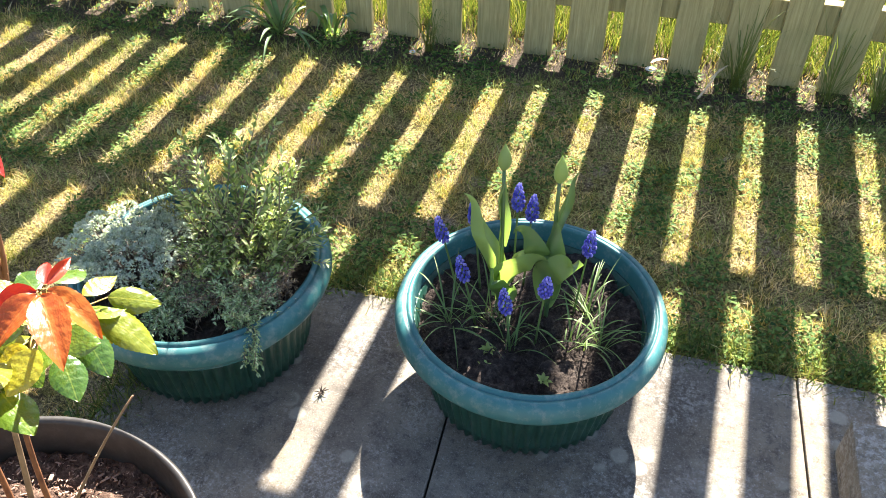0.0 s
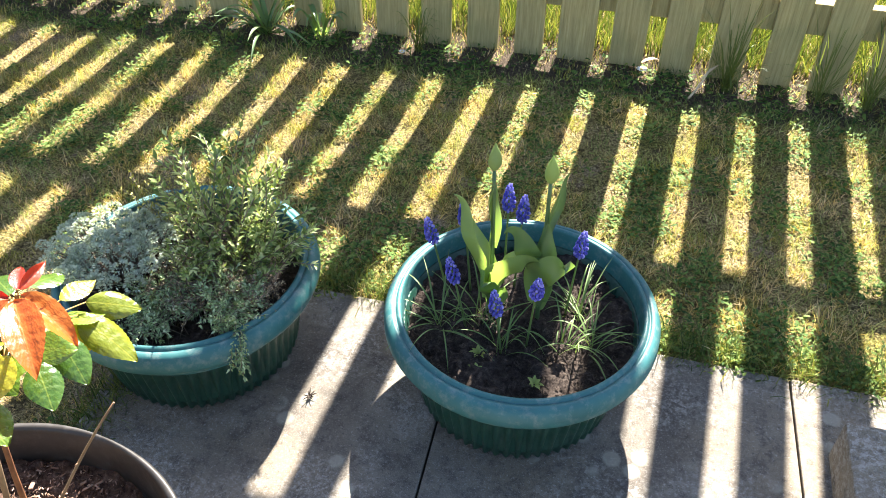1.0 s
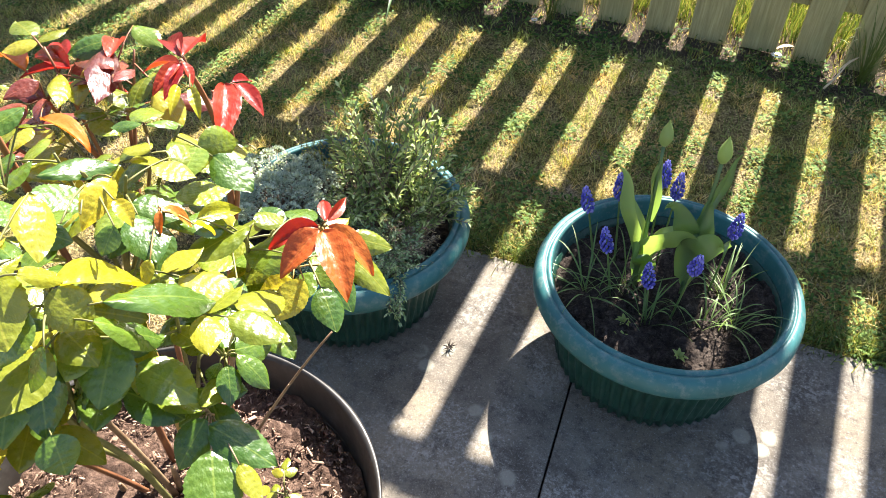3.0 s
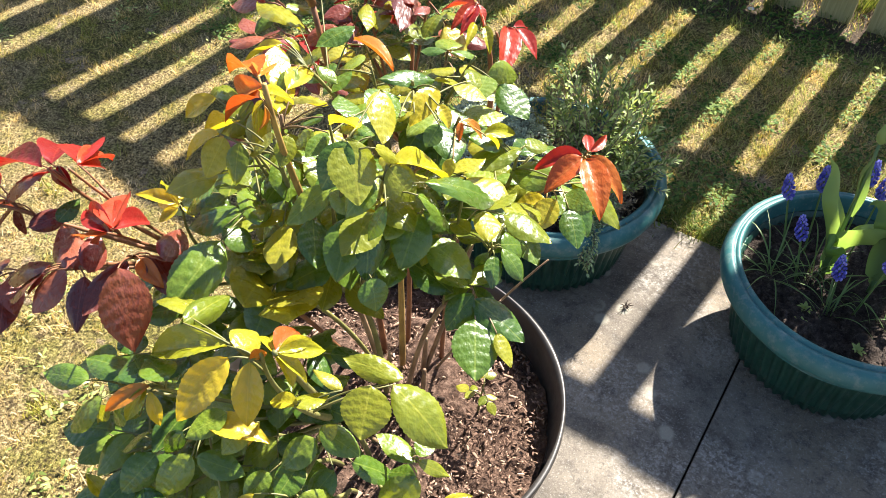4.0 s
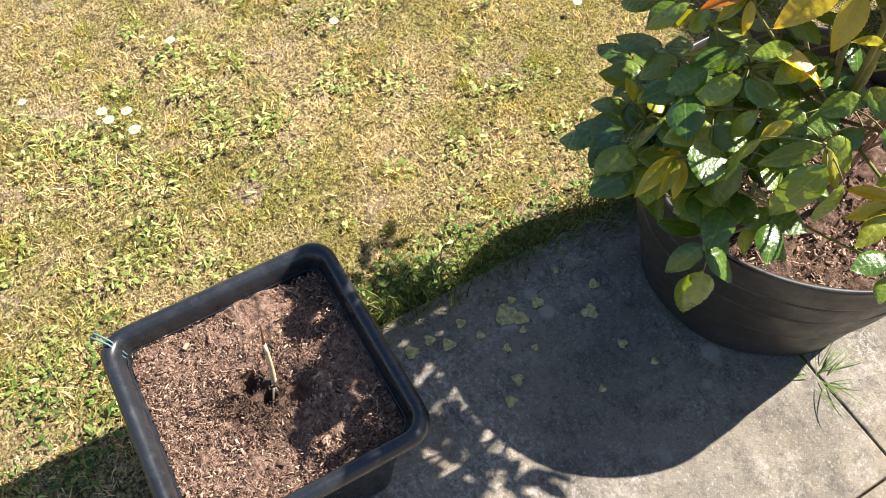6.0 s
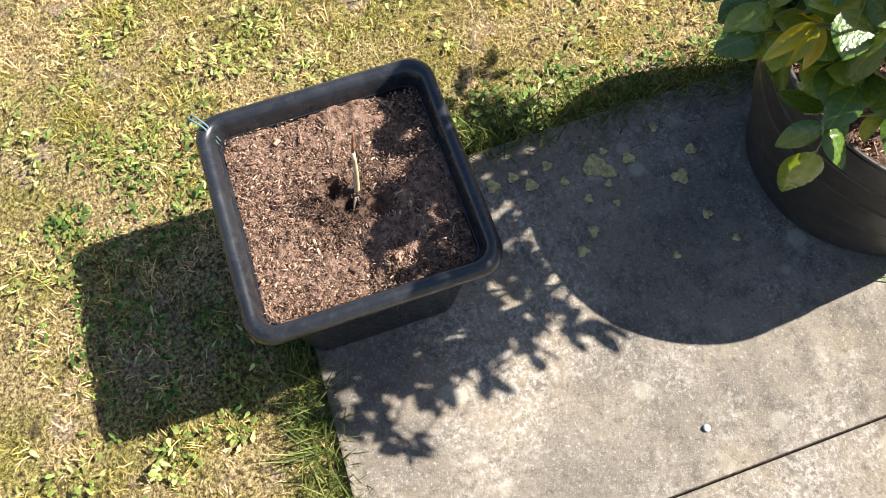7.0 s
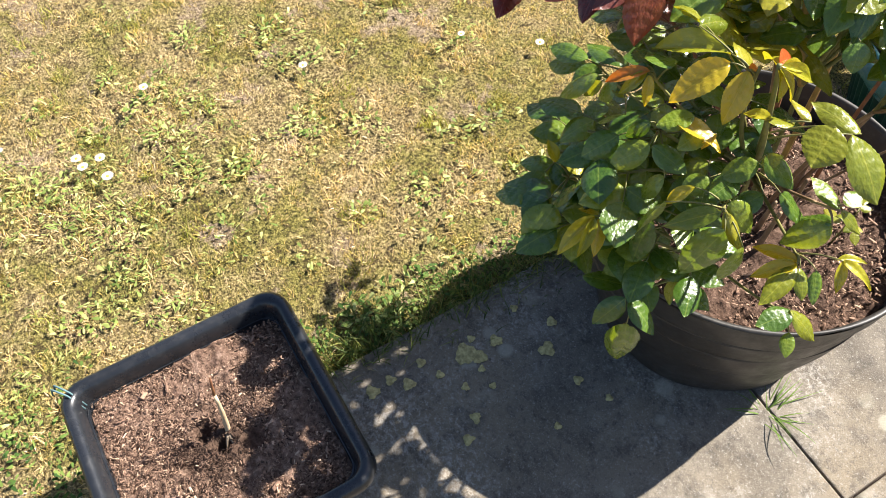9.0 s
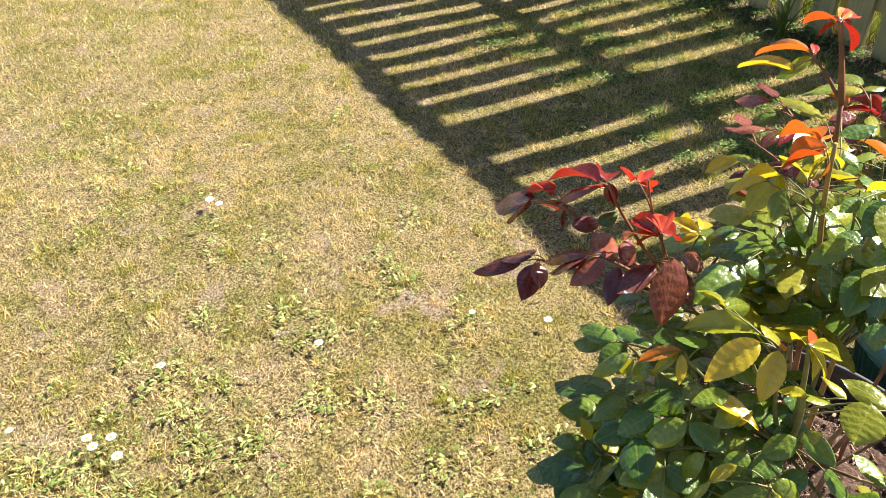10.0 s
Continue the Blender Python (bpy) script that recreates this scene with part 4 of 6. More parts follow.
shoot("green", (-0.356, 0.485, 0.635), (-0.01, -0.06), 0.003,
      (G, (-0.317, 0.490, 0.681), (-0.330, 0.461, 0.672), 0.62),
      (G, (-0.344, 0.465, 0.662), (-0.353, 0.448, 0.638), 0.49),
      (G, (-0.329, 0.460, 0.645), (-0.294, 0.472, 0.635), 0.57),
      (G, (-0.332, 0.459, 0.646), (-0.342, 0.426, 0.620), 0.58),
      (G, (-0.362, 0.446, 0.637), (-0.368, 0.413, 0.616), 0.67),
      (G, (-0.304, 0.495, 0.671), (-0.307, 0.470, 0.660), 0.78),
      (G, (-0.299, 0.454, 0.634), (-0.312, 0.436, 0.606), 0.61),
      (Y, (-0.326, 0.476, 0.673), (-0.285, 0.497, 0.670), 0),
      (Y, (-0.297, 0.502, 0.670), (-0.294, 0.485, 0.664), 0))
shoot("green", (-0.400, 0.416, 0.555), (-0.03, -0.06), 0.003,
      (Y, (-0.408, 0.411, 0.570), (-0.425, 0.413, 0.586), 0),
      (Y, (-0.403, 0.412, 0.571), (-0.403, 0.425, 0.583), 0),
      (G, (-0.389, 0.395, 0.540), (-0.439, 0.370, 0.523), 0.66),
      (G, (-0.378, 0.393, 0.542), (-0.363, 0.356, 0.509), 0.78),
      (G, (-0.365, 0.416, 0.580), (-0.385, 0.390, 0.540), 0.52),
      (G, (-0.371, 0.413, 0.578), (-0.333, 0.424, 0.564), 0.64),
      (L, (-0.373, 0.416, 0.583), (-0.395, 0.418, 0.587), 0))
shoot("green", (-0.322, 0.423, 0.560), (-0.01, -0.05), 0.0024,
      (Y, (-0.334, 0.410, 0.563), (-0.328, 0.366, 0.537), 0.25),
      (Y, (-0.331, 0.408, 0.563), (-0.309, 0.379, 0.547), 0.24),
      (Y, (-0.330, 0.414, 0.563), (-0.307, 0.396, 0.537), 0.25),
      (Y, (-0.333, 0.414, 0.564), (-0.359, 0.409, 0.551), 0),
      (G, (-0.294, 0.445, 0.583), (-0.287, 0.428, 0.525), 0.43),
      (G, (-0.331, 0.452, 0.586), (-0.292, 0.443, 0.581), 0.63))
shoot("green", (-0.236, 0.468, 0.645), (0.01, -0.06), 0.003,
      (L, (-0.236, 0.465, 0.647), (-0.259, 0.430, 0.620), 0.38),
      (L, (-0.235, 0.467, 0.646), (-0.206, 0.480, 0.613), 0.31),
      (G, (-0.220, 0.457, 0.643), (-0.229, 0.436, 0.571), 0.42),
      (G, (-0.205, 0.470, 0.627), (-0.196, 0.457, 0.588), 0.5),
      (G, (-0.242, 0.481, 0.645), (-0.216, 0.493, 0.617), 0.6),
      (Y, (-0.270, 0.463, 0.646), (-0.279, 0.442, 0.626), 0.41),
      (G, (-0.275, 0.436, 0.636), (-0.297, 0.419, 0.584), 0.33))
shoot("green", (-0.268, 0.537, 0.630), (0.01, -0.05), 0.003,
      (G, (-0.256, 0.526, 0.668), (-0.223, 0.530, 0.655), 0.6),
      (G, (-0.256, 0.520, 0.661), (-0.267, 0.490, 0.646), 0.64),
      (G, (-0.228, 0.528, 0.642), (-0.204, 0.552, 0.606), 0.44),
      (G, (-0.259, 0.504, 0.646), (-0.258, 0.474, 0.636), 0.75),
      (G, (-0.236, 0.515, 0.640), (-0.240, 0.490, 0.628), 0.77),
      (L, (-0.254, 0.520, 0.660), (-0.245, 0.530, 0.674), 0),
      (G, (-0.275, 0.485, 0.641), (-0.279, 0.460, 0.631), 0.73))
shoot("green", (-0.182, 0.531, 0.590), (0.04, -0.03), 0.0024,
      (Y, (-0.160, 0.561, 0.595), (-0.129, 0.571, 0.586), 0.37),
      (Y, (-0.160, 0.561, 0.595), (-0.143, 0.546, 0.577), 0.32),
      (Y, (-0.164, 0.559, 0.593), (-0.150, 0.581, 0.593), 0.32),
      (Y, (-0.182, 0.530, 0.588), (-0.217, 0.511, 0.582), 0.33),
      (Y, (-0.181, 0.528, 0.588), (-0.193, 0.491, 0.578), 0.39),
      (L, (-0.179, 0.526, 0.588), (-0.166, 0.481, 0.580), 0.43),
      (L, (-0.176, 0.527, 0.588), (-0.153, 0.517, 0.575), 0.55),
      (G, (-0.166, 0.537, 0.589), (-0.146, 0.524, 0.570), 0.44))
shoot("green", (-0.158, 0.516, 0.540), (0.04, -0.03), 0.002,
      (G, (-0.151, 0.506, 0.563), (-0.155, 0.470, 0.560), 0.63),
      (L, (-0.152, 0.503, 0.565), (-0.123, 0.519, 0.542), 0.46),
      (G, (-0.140, 0.498, 0.547), (-0.125, 0.484, 0.538), 0.61))
shoot("green", (-0.273, 0.421, 0.490), (0.01, -0.05), 0.0022,
      (G, (-0.285, 0.426, 0.486), (-0.316, 0.398, 0.482), 0.7),
      (G, (-0.270, 0.416, 0.488), (-0.273, 0.386, 0.452), 0.54),
      (G, (-0.266, 0.419, 0.490), (-0.230, 0.427, 0.468), 0.62),
      (G, (-0.252, 0.409, 0.468), (-0.239, 0.408, 0.365), 0.35),
      (G, (-0.313, 0.444, 0.504), (-0.293, 0.443, 0.485), 0.94))
shoot("bronze", (-0.380, 0.637, 0.872), (-0.02, -0.05), 0.0042,
      (O, (-0.410, 0.658, 0.856), (-0.472, 0.692, 0.830), 0.1),
      (O, (-0.409, 0.658, 0.856), (-0.439, 0.697, 0.833), 0.17),
      (O, (-0.394, 0.647, 0.857), (-0.441, 0.650, 0.829), 0.14),
      (Y, (-0.390, 0.643, 0.857), (-0.386, 0.672, 0.836), 0.25),
      (O, (-0.388, 0.638, 0.857), (-0.427, 0.635, 0.829), 0.14),
      (Y, (-0.382, 0.635, 0.857), (-0.396, 0.629, 0.831), 0.35),
      (O, (-0.377, 0.631, 0.857), (-0.378, 0.629, 0.834), 0.35))
shoot("green", (-0.388, 0.645, 0.812), (-0.03, -0.05), 0.0036,
      (Y, (-0.439, 0.633, 0.802), (-0.469, 0.614, 0.778), 0.46),
      (L, (-0.433, 0.632, 0.802), (-0.432, 0.607, 0.779), 0.74),
      (L, (-0.416, 0.633, 0.804), (-0.407, 0.611, 0.782), 0.6),
      (L, (-0.395, 0.652, 0.809), (-0.410, 0.638, 0.791), 0.64),
      (L, (-0.383, 0.656, 0.812), (-0.374, 0.637, 0.798), 0.68),
      (Y, (-0.437, 0.650, 0.804), (-0.474, 0.655, 0.783), 0))
shoot("green", (-0.480, 0.770, 0.785), (0.0, 0.02), 0.0034,
      (Y, (-0.509, 0.782, 0.785), (-0.541, 0.756, 0.771), 0.35),
      (L, (-0.508, 0.777, 0.785), (-0.479, 0.735, 0.774), 0.47),
      (G, (-0.468, 0.842, 0.790), (-0.483, 0.804, 0.781), 0.57),
      (Y, (-0.514, 0.789, 0.785), (-0.499, 0.795, 0.775), 0),
      (G, (-0.454, 0.770, 0.788), (-0.431, 0.769, 0.781), 0.59),
      (G, (-0.467, 0.756, 0.787), (-0.466, 0.728, 0.776), 0.61),
      (L, (-0.511, 0.810, 0.786), (-0.603, 0.851, 0.772), 0.18),
      (G, (-0.562, 0.898, 0.786), (-0.594, 0.873, 0.773), 0.57))
shoot("red", (-0.558, 0.931, 0.725), (0.0, 0.04), 0.0036,
      (O, (-0.507, 0.884, 0.740), (-0.444, 0.875, 0.743), 0.24),
      (R, (-0.541, 0.965, 0.738), (-0.603, 0.982, 0.735), 0.18),
      (R, (-0.541, 0.965, 0.738), (-0.583, 0.945, 0.736), 0.28),
      (R, (-0.553, 0.973, 0.738), (-0.595, 1.011, 0.735), 0.21),
      (O, (-0.580, 0.948, 0.737), (-0.644, 0.975, 0.732), 0.26),
      (M, (-0.553, 0.935, 0.738), (-0.566, 0.905, 0.736), 0.58),
      (L, (-0.545, 0.952, 0.738), (-0.506, 0.910, 0.740), 0.29),
      (R, (-0.545, 0.980, 0.738), (-0.549, 1.025, 0.736), 0.29))
shoot("red", (-0.509, 0.987, 0.745), (0.0, 0.05), 0.0036,
      (M, (-0.480, 0.957, 0.756), (-0.533, 0.973, 0.752), 0.39),
      (M, (-0.514, 0.990, 0.754), (-0.462, 0.917, 0.753), 0.28),
      (M, (-0.467, 0.940, 0.756), (-0.469, 0.972, 0.753), 0.44),
      (G, (-0.517, 1.006, 0.754), (-0.547, 0.976, 0.750), 0.67),
      (G, (-0.517, 1.037, 0.753), (-0.480, 1.026, 0.748), 0.61),
      (R, (-0.497, 0.974, 0.755), (-0.524, 1.025, 0.750), 0.22))
shoot("red", (-0.401, 0.958, 0.785), (0.03, 0.06), 0.0042,
      (R, (-0.397, 0.951, 0.787), (-0.432, 0.945, 0.778), 0.31),
      (R, (-0.396, 0.949, 0.787), (-0.400, 0.916, 0.779), 0.36),
      (R, (-0.395, 0.950, 0.787), (-0.387, 0.915, 0.778), 0.27),
      (R, (-0.396, 0.953, 0.787), (-0.379, 0.944, 0.776), 0.46),
      (R, (-0.404, 0.963, 0.786), (-0.451, 1.002, 0.776), 0.19),
      (R, (-0.403, 0.964, 0.786), (-0.421, 1.020, 0.774), 0.19),
      (Y, (-0.377, 0.919, 0.788), (-0.368, 0.895, 0.780), 0.32),
      (Y, (-0.366, 0.921, 0.787), (-0.347, 0.902, 0.777), 0.34))
shoot("red", (-0.375, 0.960, 0.758), (0.03, 0.06), 0.003,
      (R, (-0.367, 0.969, 0.762), (-0.330, 0.911, 0.753), 0.35),
      (R, (-0.360, 0.975, 0.761), (-0.326, 0.963, 0.749), 0.45),
      (R, (-0.363, 0.975, 0.761), (-0.359, 1.003, 0.750), 0.34))
shoot("wood", (-0.377, 0.871, 0.780), (0.02, 0.05), 0.0024,
      (G, (-0.371, 0.861, 0.787), (-0.396, 0.854, 0.782), 0.47),
      (G, (-0.368, 0.862, 0.787), (-0.354, 0.887, 0.778), 0.44),
      (G, (-0.372, 0.864, 0.787), (-0.390, 0.896, 0.780), 0),
      (L, (-0.345, 0.836, 0.787), (-0.372, 0.839, 0.782), 0))
shoot("green", (-0.340, 0.764, 0.820), (0.02, 0.02), 0.003,
      (G, (-0.362, 0.746, 0.823), (-0.337, 0.791, 0.812), 0.37),
      (Y, (-0.317, 0.766, 0.821), (-0.313, 0.730, 0.810), 0.53),
      (Y, (-0.302, 0.748, 0.821), (-0.287, 0.744, 0.809), 0.65),
      (L, (-0.311, 0.727, 0.822), (-0.327, 0.725, 0.811), 0),
      (G, (-0.287, 0.728, 0.820), (-0.289, 0.714, 0.806), 0.75),
      (G, (-0.318, 0.716, 0.821), (-0.350, 0.728, 0.811), 0))
shoot("bronze", (-0.310, 0.793, 0.775), (0.03, 0.03), 0.0024,
      (O, (-0.305, 0.788, 0.781), (-0.286, 0.796, 0.767), 0.41),
      (O, (-0.303, 0.785, 0.781), (-0.297, 0.773, 0.771), 0.38),
      (L, (-0.285, 0.746, 0.774), (-0.288, 0.733, 0.760), 0.82),
      (Y, (-0.279, 0.789, 0.773), (-0.273, 0.804, 0.757), 0.36))
shoot("red", (-0.537, 0.823, 0.895), (0, 0), 0.0045,
      (O, (-0.539, 0.821, 0.895), (-0.590, 0.837, 0.880), 0.44),
      (O, (-0.540, 0.826, 0.895), (-0.551, 0.853, 0.900), 0.54),
      (R, (-0.533, 0.823, 0.895), (-0.530, 0.860, 0.860), 0.42),
      (R, (-0.543, 0.825, 0.890), (-0.558, 0.822, 0.875), 0.54),
      (R, (-0.540, 0.830, 0.895), (-0.545, 0.871, 0.890), 0.38))
shoot("red", (-0.555, 0.816, 0.850), (0, 0), 0.0028,
      (O, (-0.571, 0.830, 0.845), (-0.644, 0.833, 0.825), 0.26),
      (Y, (-0.565, 0.801, 0.830), (-0.643, 0.802, 0.815), 0.15),
      (G, (-0.560, 0.822, 0.845), (-0.576, 0.812, 0.820), 0.47),
      (R, (-0.556, 0.819, 0.850), (-0.570, 0.836, 0.855), 0.46),
      (G, (-0.565, 0.821, 0.835), (-0.587, 0.805, 0.810), 0.4))
shoot("red", (-0.672, 0.934, 0.710), (0, 0), 0.003,
      (M, (-0.677, 0.921, 0.710), (-0.732, 0.914, 0.690), 0.41),
      (G, (-0.637, 0.915, 0.720), (-0.626, 0.958, 0.700), 0.45),
      (G, (-0.666, 0.922, 0.700), (-0.669, 0.893, 0.690), 0.56),
      (M, (-0.669, 0.922, 0.720), (-0.723, 0.949, 0.710), 0.28))
# inner leaves, mostly in the shade of the others
for soil, tip, count, size in (
        ((-0.43, 0.68), (-0.360, 0.470, 0.560), 4, 0.042), ((-0.45, 0.68), (-0.430, 0.455, 0.560), 4, 0.044), ((-0.42, 0.66), (-0.390, 0.430, 0.500), 4, 0.042),
        ((-0.40, 0.66), (-0.315, 0.455, 0.540), 4, 0.042), ((-0.46, 0.68), (-0.460, 0.480, 0.490), 4, 0.040), ((-0.38, 0.65), (-0.300, 0.470, 0.455), 3, 0.036),
        ((-0.44, 0.66), (-0.430, 0.480, 0.430), 3, 0.038), ((-0.40, 0.65), (-0.360, 0.480, 0.420), 3, 0.038), ((-0.50, 0.72), (-0.520, 0.560, 0.470), 3, 0.040),
        ((-0.45, 0.80), (-0.400, 0.640, 0.690), 4, 0.042), ((-0.44, 0.82), (-0.330, 0.690, 0.700), 4, 0.042), ((-0.43, 0.84), (-0.320, 0.770, 0.740), 4, 0.042),
        ((-0.46, 0.84), (-0.430, 0.730, 0.720), 4, 0.042), ((-0.48, 0.84), (-0.480, 0.680, 0.680), 4, 0.042), ((-0.50, 0.86), (-0.520, 0.760, 0.700), 4, 0.040),
        ((-0.46, 0.88), (-0.440, 0.830, 0.760), 4, 0.040), ((-0.44, 0.90), (-0.380, 0.870, 0.720), 3, 0.038), ((-0.48, 0.90), (-0.500, 0.890, 0.740), 4, 0.040),
        ((-0.42, 0.66), (-0.345, 0.440, 0.600), 4, 0.046), ((-0.42, 0.66), (-0.400, 0.440, 0.610), 4, 0.046), ((-0.42, 0.66), (-0.300, 0.430, 0.580), 3, 0.044),
        ((-0.42, 0.66), (-0.445, 0.430, 0.540), 4, 0.046), ((-0.42, 0.66), (-0.360, 0.420, 0.520), 4, 0.046), ((-0.42, 0.66), (-0.410, 0.410, 0.480), 3, 0.044),
        ((-0.42, 0.66), (-0.330, 0.520, 0.620), 4, 0.042), ((-0.42, 0.66), (-0.460, 0.520, 0.600), 4, 0.044), ((-0.42, 0.66), (-0.390, 0.530, 0.640), 4, 0.044),
        ((-0.42, 0.66), (-0.280, 0.480, 0.520), 3, 0.040), ((-0.42, 0.66), (-0.500, 0.600, 0.600), 3, 0.042), ((-0.42, 0.66), (-0.540, 0.740, 0.640), 3, 0.042),
        ((-0.40, 0.80), (-0.275, 0.820, 0.680), 4, 0.040), ((-0.40, 0.80), (-0.235, 0.870, 0.690), 4, 0.036), ((-0.40, 0.80), (-0.290, 0.900, 0.670), 4, 0.040),
        ((-0.40, 0.80), (-0.340, 0.800, 0.790), 4, 0.042), ((-0.40, 0.80), (-0.300, 0.700, 0.780), 3, 0.044), ((-0.40, 0.80), (-0.380, 0.700, 0.800), 4, 0.044),
        ((-0.40, 0.80), (-0.270, 0.740, 0.740), 3, 0.042), ((-0.40, 0.80), (-0.430, 0.650, 0.790), 4, 0.042), ((-0.40, 0.80), (-0.350, 0.880, 0.780), 4, 0.040),
        ((-0.42, 0.76), (-0.350, 0.580, 0.640), 3, 0.038), ((-0.40, 0.80), (-0.260, 0.740, 0.690), 3, 0.036)):
    spray(soil, tip, (L, L, G) if tip[2] > 0.73 else (G, G, L) if tip[2] > 0.65 else (G,), count, size)
spray((-0.52, 0.90), (-0.640, 0.900, 0.700), (M, R, G), 4, 0.040, "red")
spray((-0.52, 0.90), (-0.690, 0.905, 0.650), (M, M, G), 3, 0.042, "red")
spray((-0.50, 0.93), (-0.560, 0.960, 0.760), (R, M, L), 4, 0.040, "red")
spray((-0.48, 0.94), (-0.480, 0.990, 0.760), (R, M, L), 3, 0.040, "red")
# low shoots, a bare side twig by the rim and pruned stubs
spray((-0.300, 0.850), (-0.285, 0.835, 0.345), (L,), 3, 0.018, low=0.45, thick=0.0018)
shoot("wood", (-0.275, 0.955, 0.475), (0, 0), 0.0024, base=(-0.39, 0.86))
for sx, sy, h in ((-0.44, 0.83, 0.07), (-0.40, 0.86, 0.10), (-0.47, 0.77, 0.05), (-0.37, 0.77, 0.09), (-0.50, 0.80, 0.04), (-0.42, 0.74, 0.05), (-0.34, 0.74, 0.12), (-0.36, 0.80, 0.13)):
    shoot("wood", (sx + 0.014, sy - 0.012, 0.245 + h), (0, 0), 0.005, base=(sx, sy))


# ---- bulbs in the planter ----
def strap(base, tip, lift, width, fold=0.25, n=9, wave=0.0, curl=0.0):
    """A long narrow leaf as a shallow gutter."""
    line = arc(base, tip, lift, n)
    t = np.gradient(line, axis=0)
    side = np.cross(t, UP)
    side /= np.linalg.norm(side, axis=1, keepdims=True) + 1e-6
    w = width * np.sin(np.pi * (0.12 + 0.88 * np.linspace(0, 1, n)) ** 0.9)[:, None]
    w[-1] = 0.0003
    up = np.cross(side, t)
    up /= np.linalg.norm(up, axis=1, keepdims=True) + 1e-6
    u = np.linspace(0, 1, n)[:, None]
    turn = curl * u
    side, up = side * np.cos(turn) + up * np.sin(turn), up * np.cos(turn) - side * np.sin(turn)
    line = line + up * wave * width * np.sin(9.0 * u) * u
    v = np.stack((line - side * w * (1 + 0.5 * wave * np.sin(13.0 * u)) + up * w * fold, line - up * w * fold * 0.4, line + side * w + up * w * fold), 1).reshape(-1, 3)
    f = [(k * 3 + i, k * 3 + i + 1, k * 3 + 4 + i, k * 3 + 3 + i) for k in range(n - 1) for i in range(2)]
    return v, f


def ellipsoid(c, rx, rz, n=10, m=7, point=0.0):
    prof = []
    for k in range(m + 1):
        a = np.pi * k / m
        prof.append((max(rx * np.sin(a) ** (1 - 0.3 * point), 0.0004), c[2] - rz * np.cos(a)))
    return lathe(prof, (c[0], c[1]), n)


bulb_rng = np.random.default_rng(5)


def grape_hyacinth(base, tip, big=1.25):
    ob = thing("grape_hyacinth", (*base, 0.148), "blue grape hyacinth spike on a slim green stalk in compost", "flower", "grape hyacinths in the planter")
    a, b = np.array((*base, 0.146)), np.array(tip)
    line = arc(a, b, 0.01, 8)
    part("stalk", tube(line, np.linspace(0.0022, 0.0015, 8), 6), STRAP, ob)
    shapes = []
    top, d = b, (line[-1] - line[-3])
    d /= np.linalg.norm(d)
    for k in range(64):
        s = k / 63
        r = 0.0085 * big * (1 - s ** 2 * 0.75) * (0.55 + 0.45 * min(1, s * 4))
        a = k * 2.4
        c = top + d * (s * 0.036 * big - 0.026 * big) + np.array((np.cos(a), np.sin(a), -0.15)) * r
        shapes.append(ellipsoid(c, 0.0023 * big * (1 - 0.35 * s), 0.0033 * big * (1 - 0.35 * s), 6, 4))
    part("flower_head", joined(*shapes), BLUE, ob, "dense cluster of small blue bells")


for base, tip in (((-0.060, 1.500), (-0.098, 1.509, 0.302)), ((0.085, 1.430), (0.097, 1.392, 0.326)), ((0.135, 1.515), (0.146, 1.533, 0.306)),
                  ((-0.030, 1.530), (-0.052, 1.555, 0.310)), ((0.020, 1.565), (0.014, 1.602, 0.322)), ((0.040, 1.560), (0.041, 1.594, 0.310)),
                  ((-0.020, 1.450), (-0.049, 1.458, 0.272)), ((0.048, 1.408), (0.032, 1.414, 0.262))):
    grape_hyacinth(base, tip)


def leaf_clump(name, base, count, reach, rise, width, material, label, group="", lift=(0.02, 0.06)):
    """A tuft of arching narrow leaves."""
    ob = thing(name, base, label, "leaves", group)
    for k in range(count):
        a = bulb_rng.uniform(0, 6.28)
        r = reach * bulb_rng.uniform(0.45, 1.0)
        b0 = np.array(base) + np.array((bulb_rng.normal(0, 0.008), bulb_rng.normal(0, 0.008), -0.004))
        tip = b0 + np.array((np.cos(a) * r, np.sin(a) * r, rise * bulb_rng.uniform(0.0, 1.0)))
        part("leaf", strap(b0, tip, bulb_rng.uniform(*lift), width * bulb_rng.uniform(0.7, 1.2)), material, ob)


for bx, by, n, reach in ((-0.056, 1.440, 16, 0.10), (0.000, 1.462, 12, 0.09), (0.051, 1.412, 7, 0.07), (0.139, 1.440, 8, 0.07), (0.154, 1.520, 14, 0.09), (0.180, 1.453, 16, 0.09)):
    leaf_clump("bulb_leaves", (bx, by, 0.15), n + 4, reach * 1.25, 0.075, 0.0014, STRAP, "tuft of thin arching green bulb leaves in compost", "bulb leaf tufts")


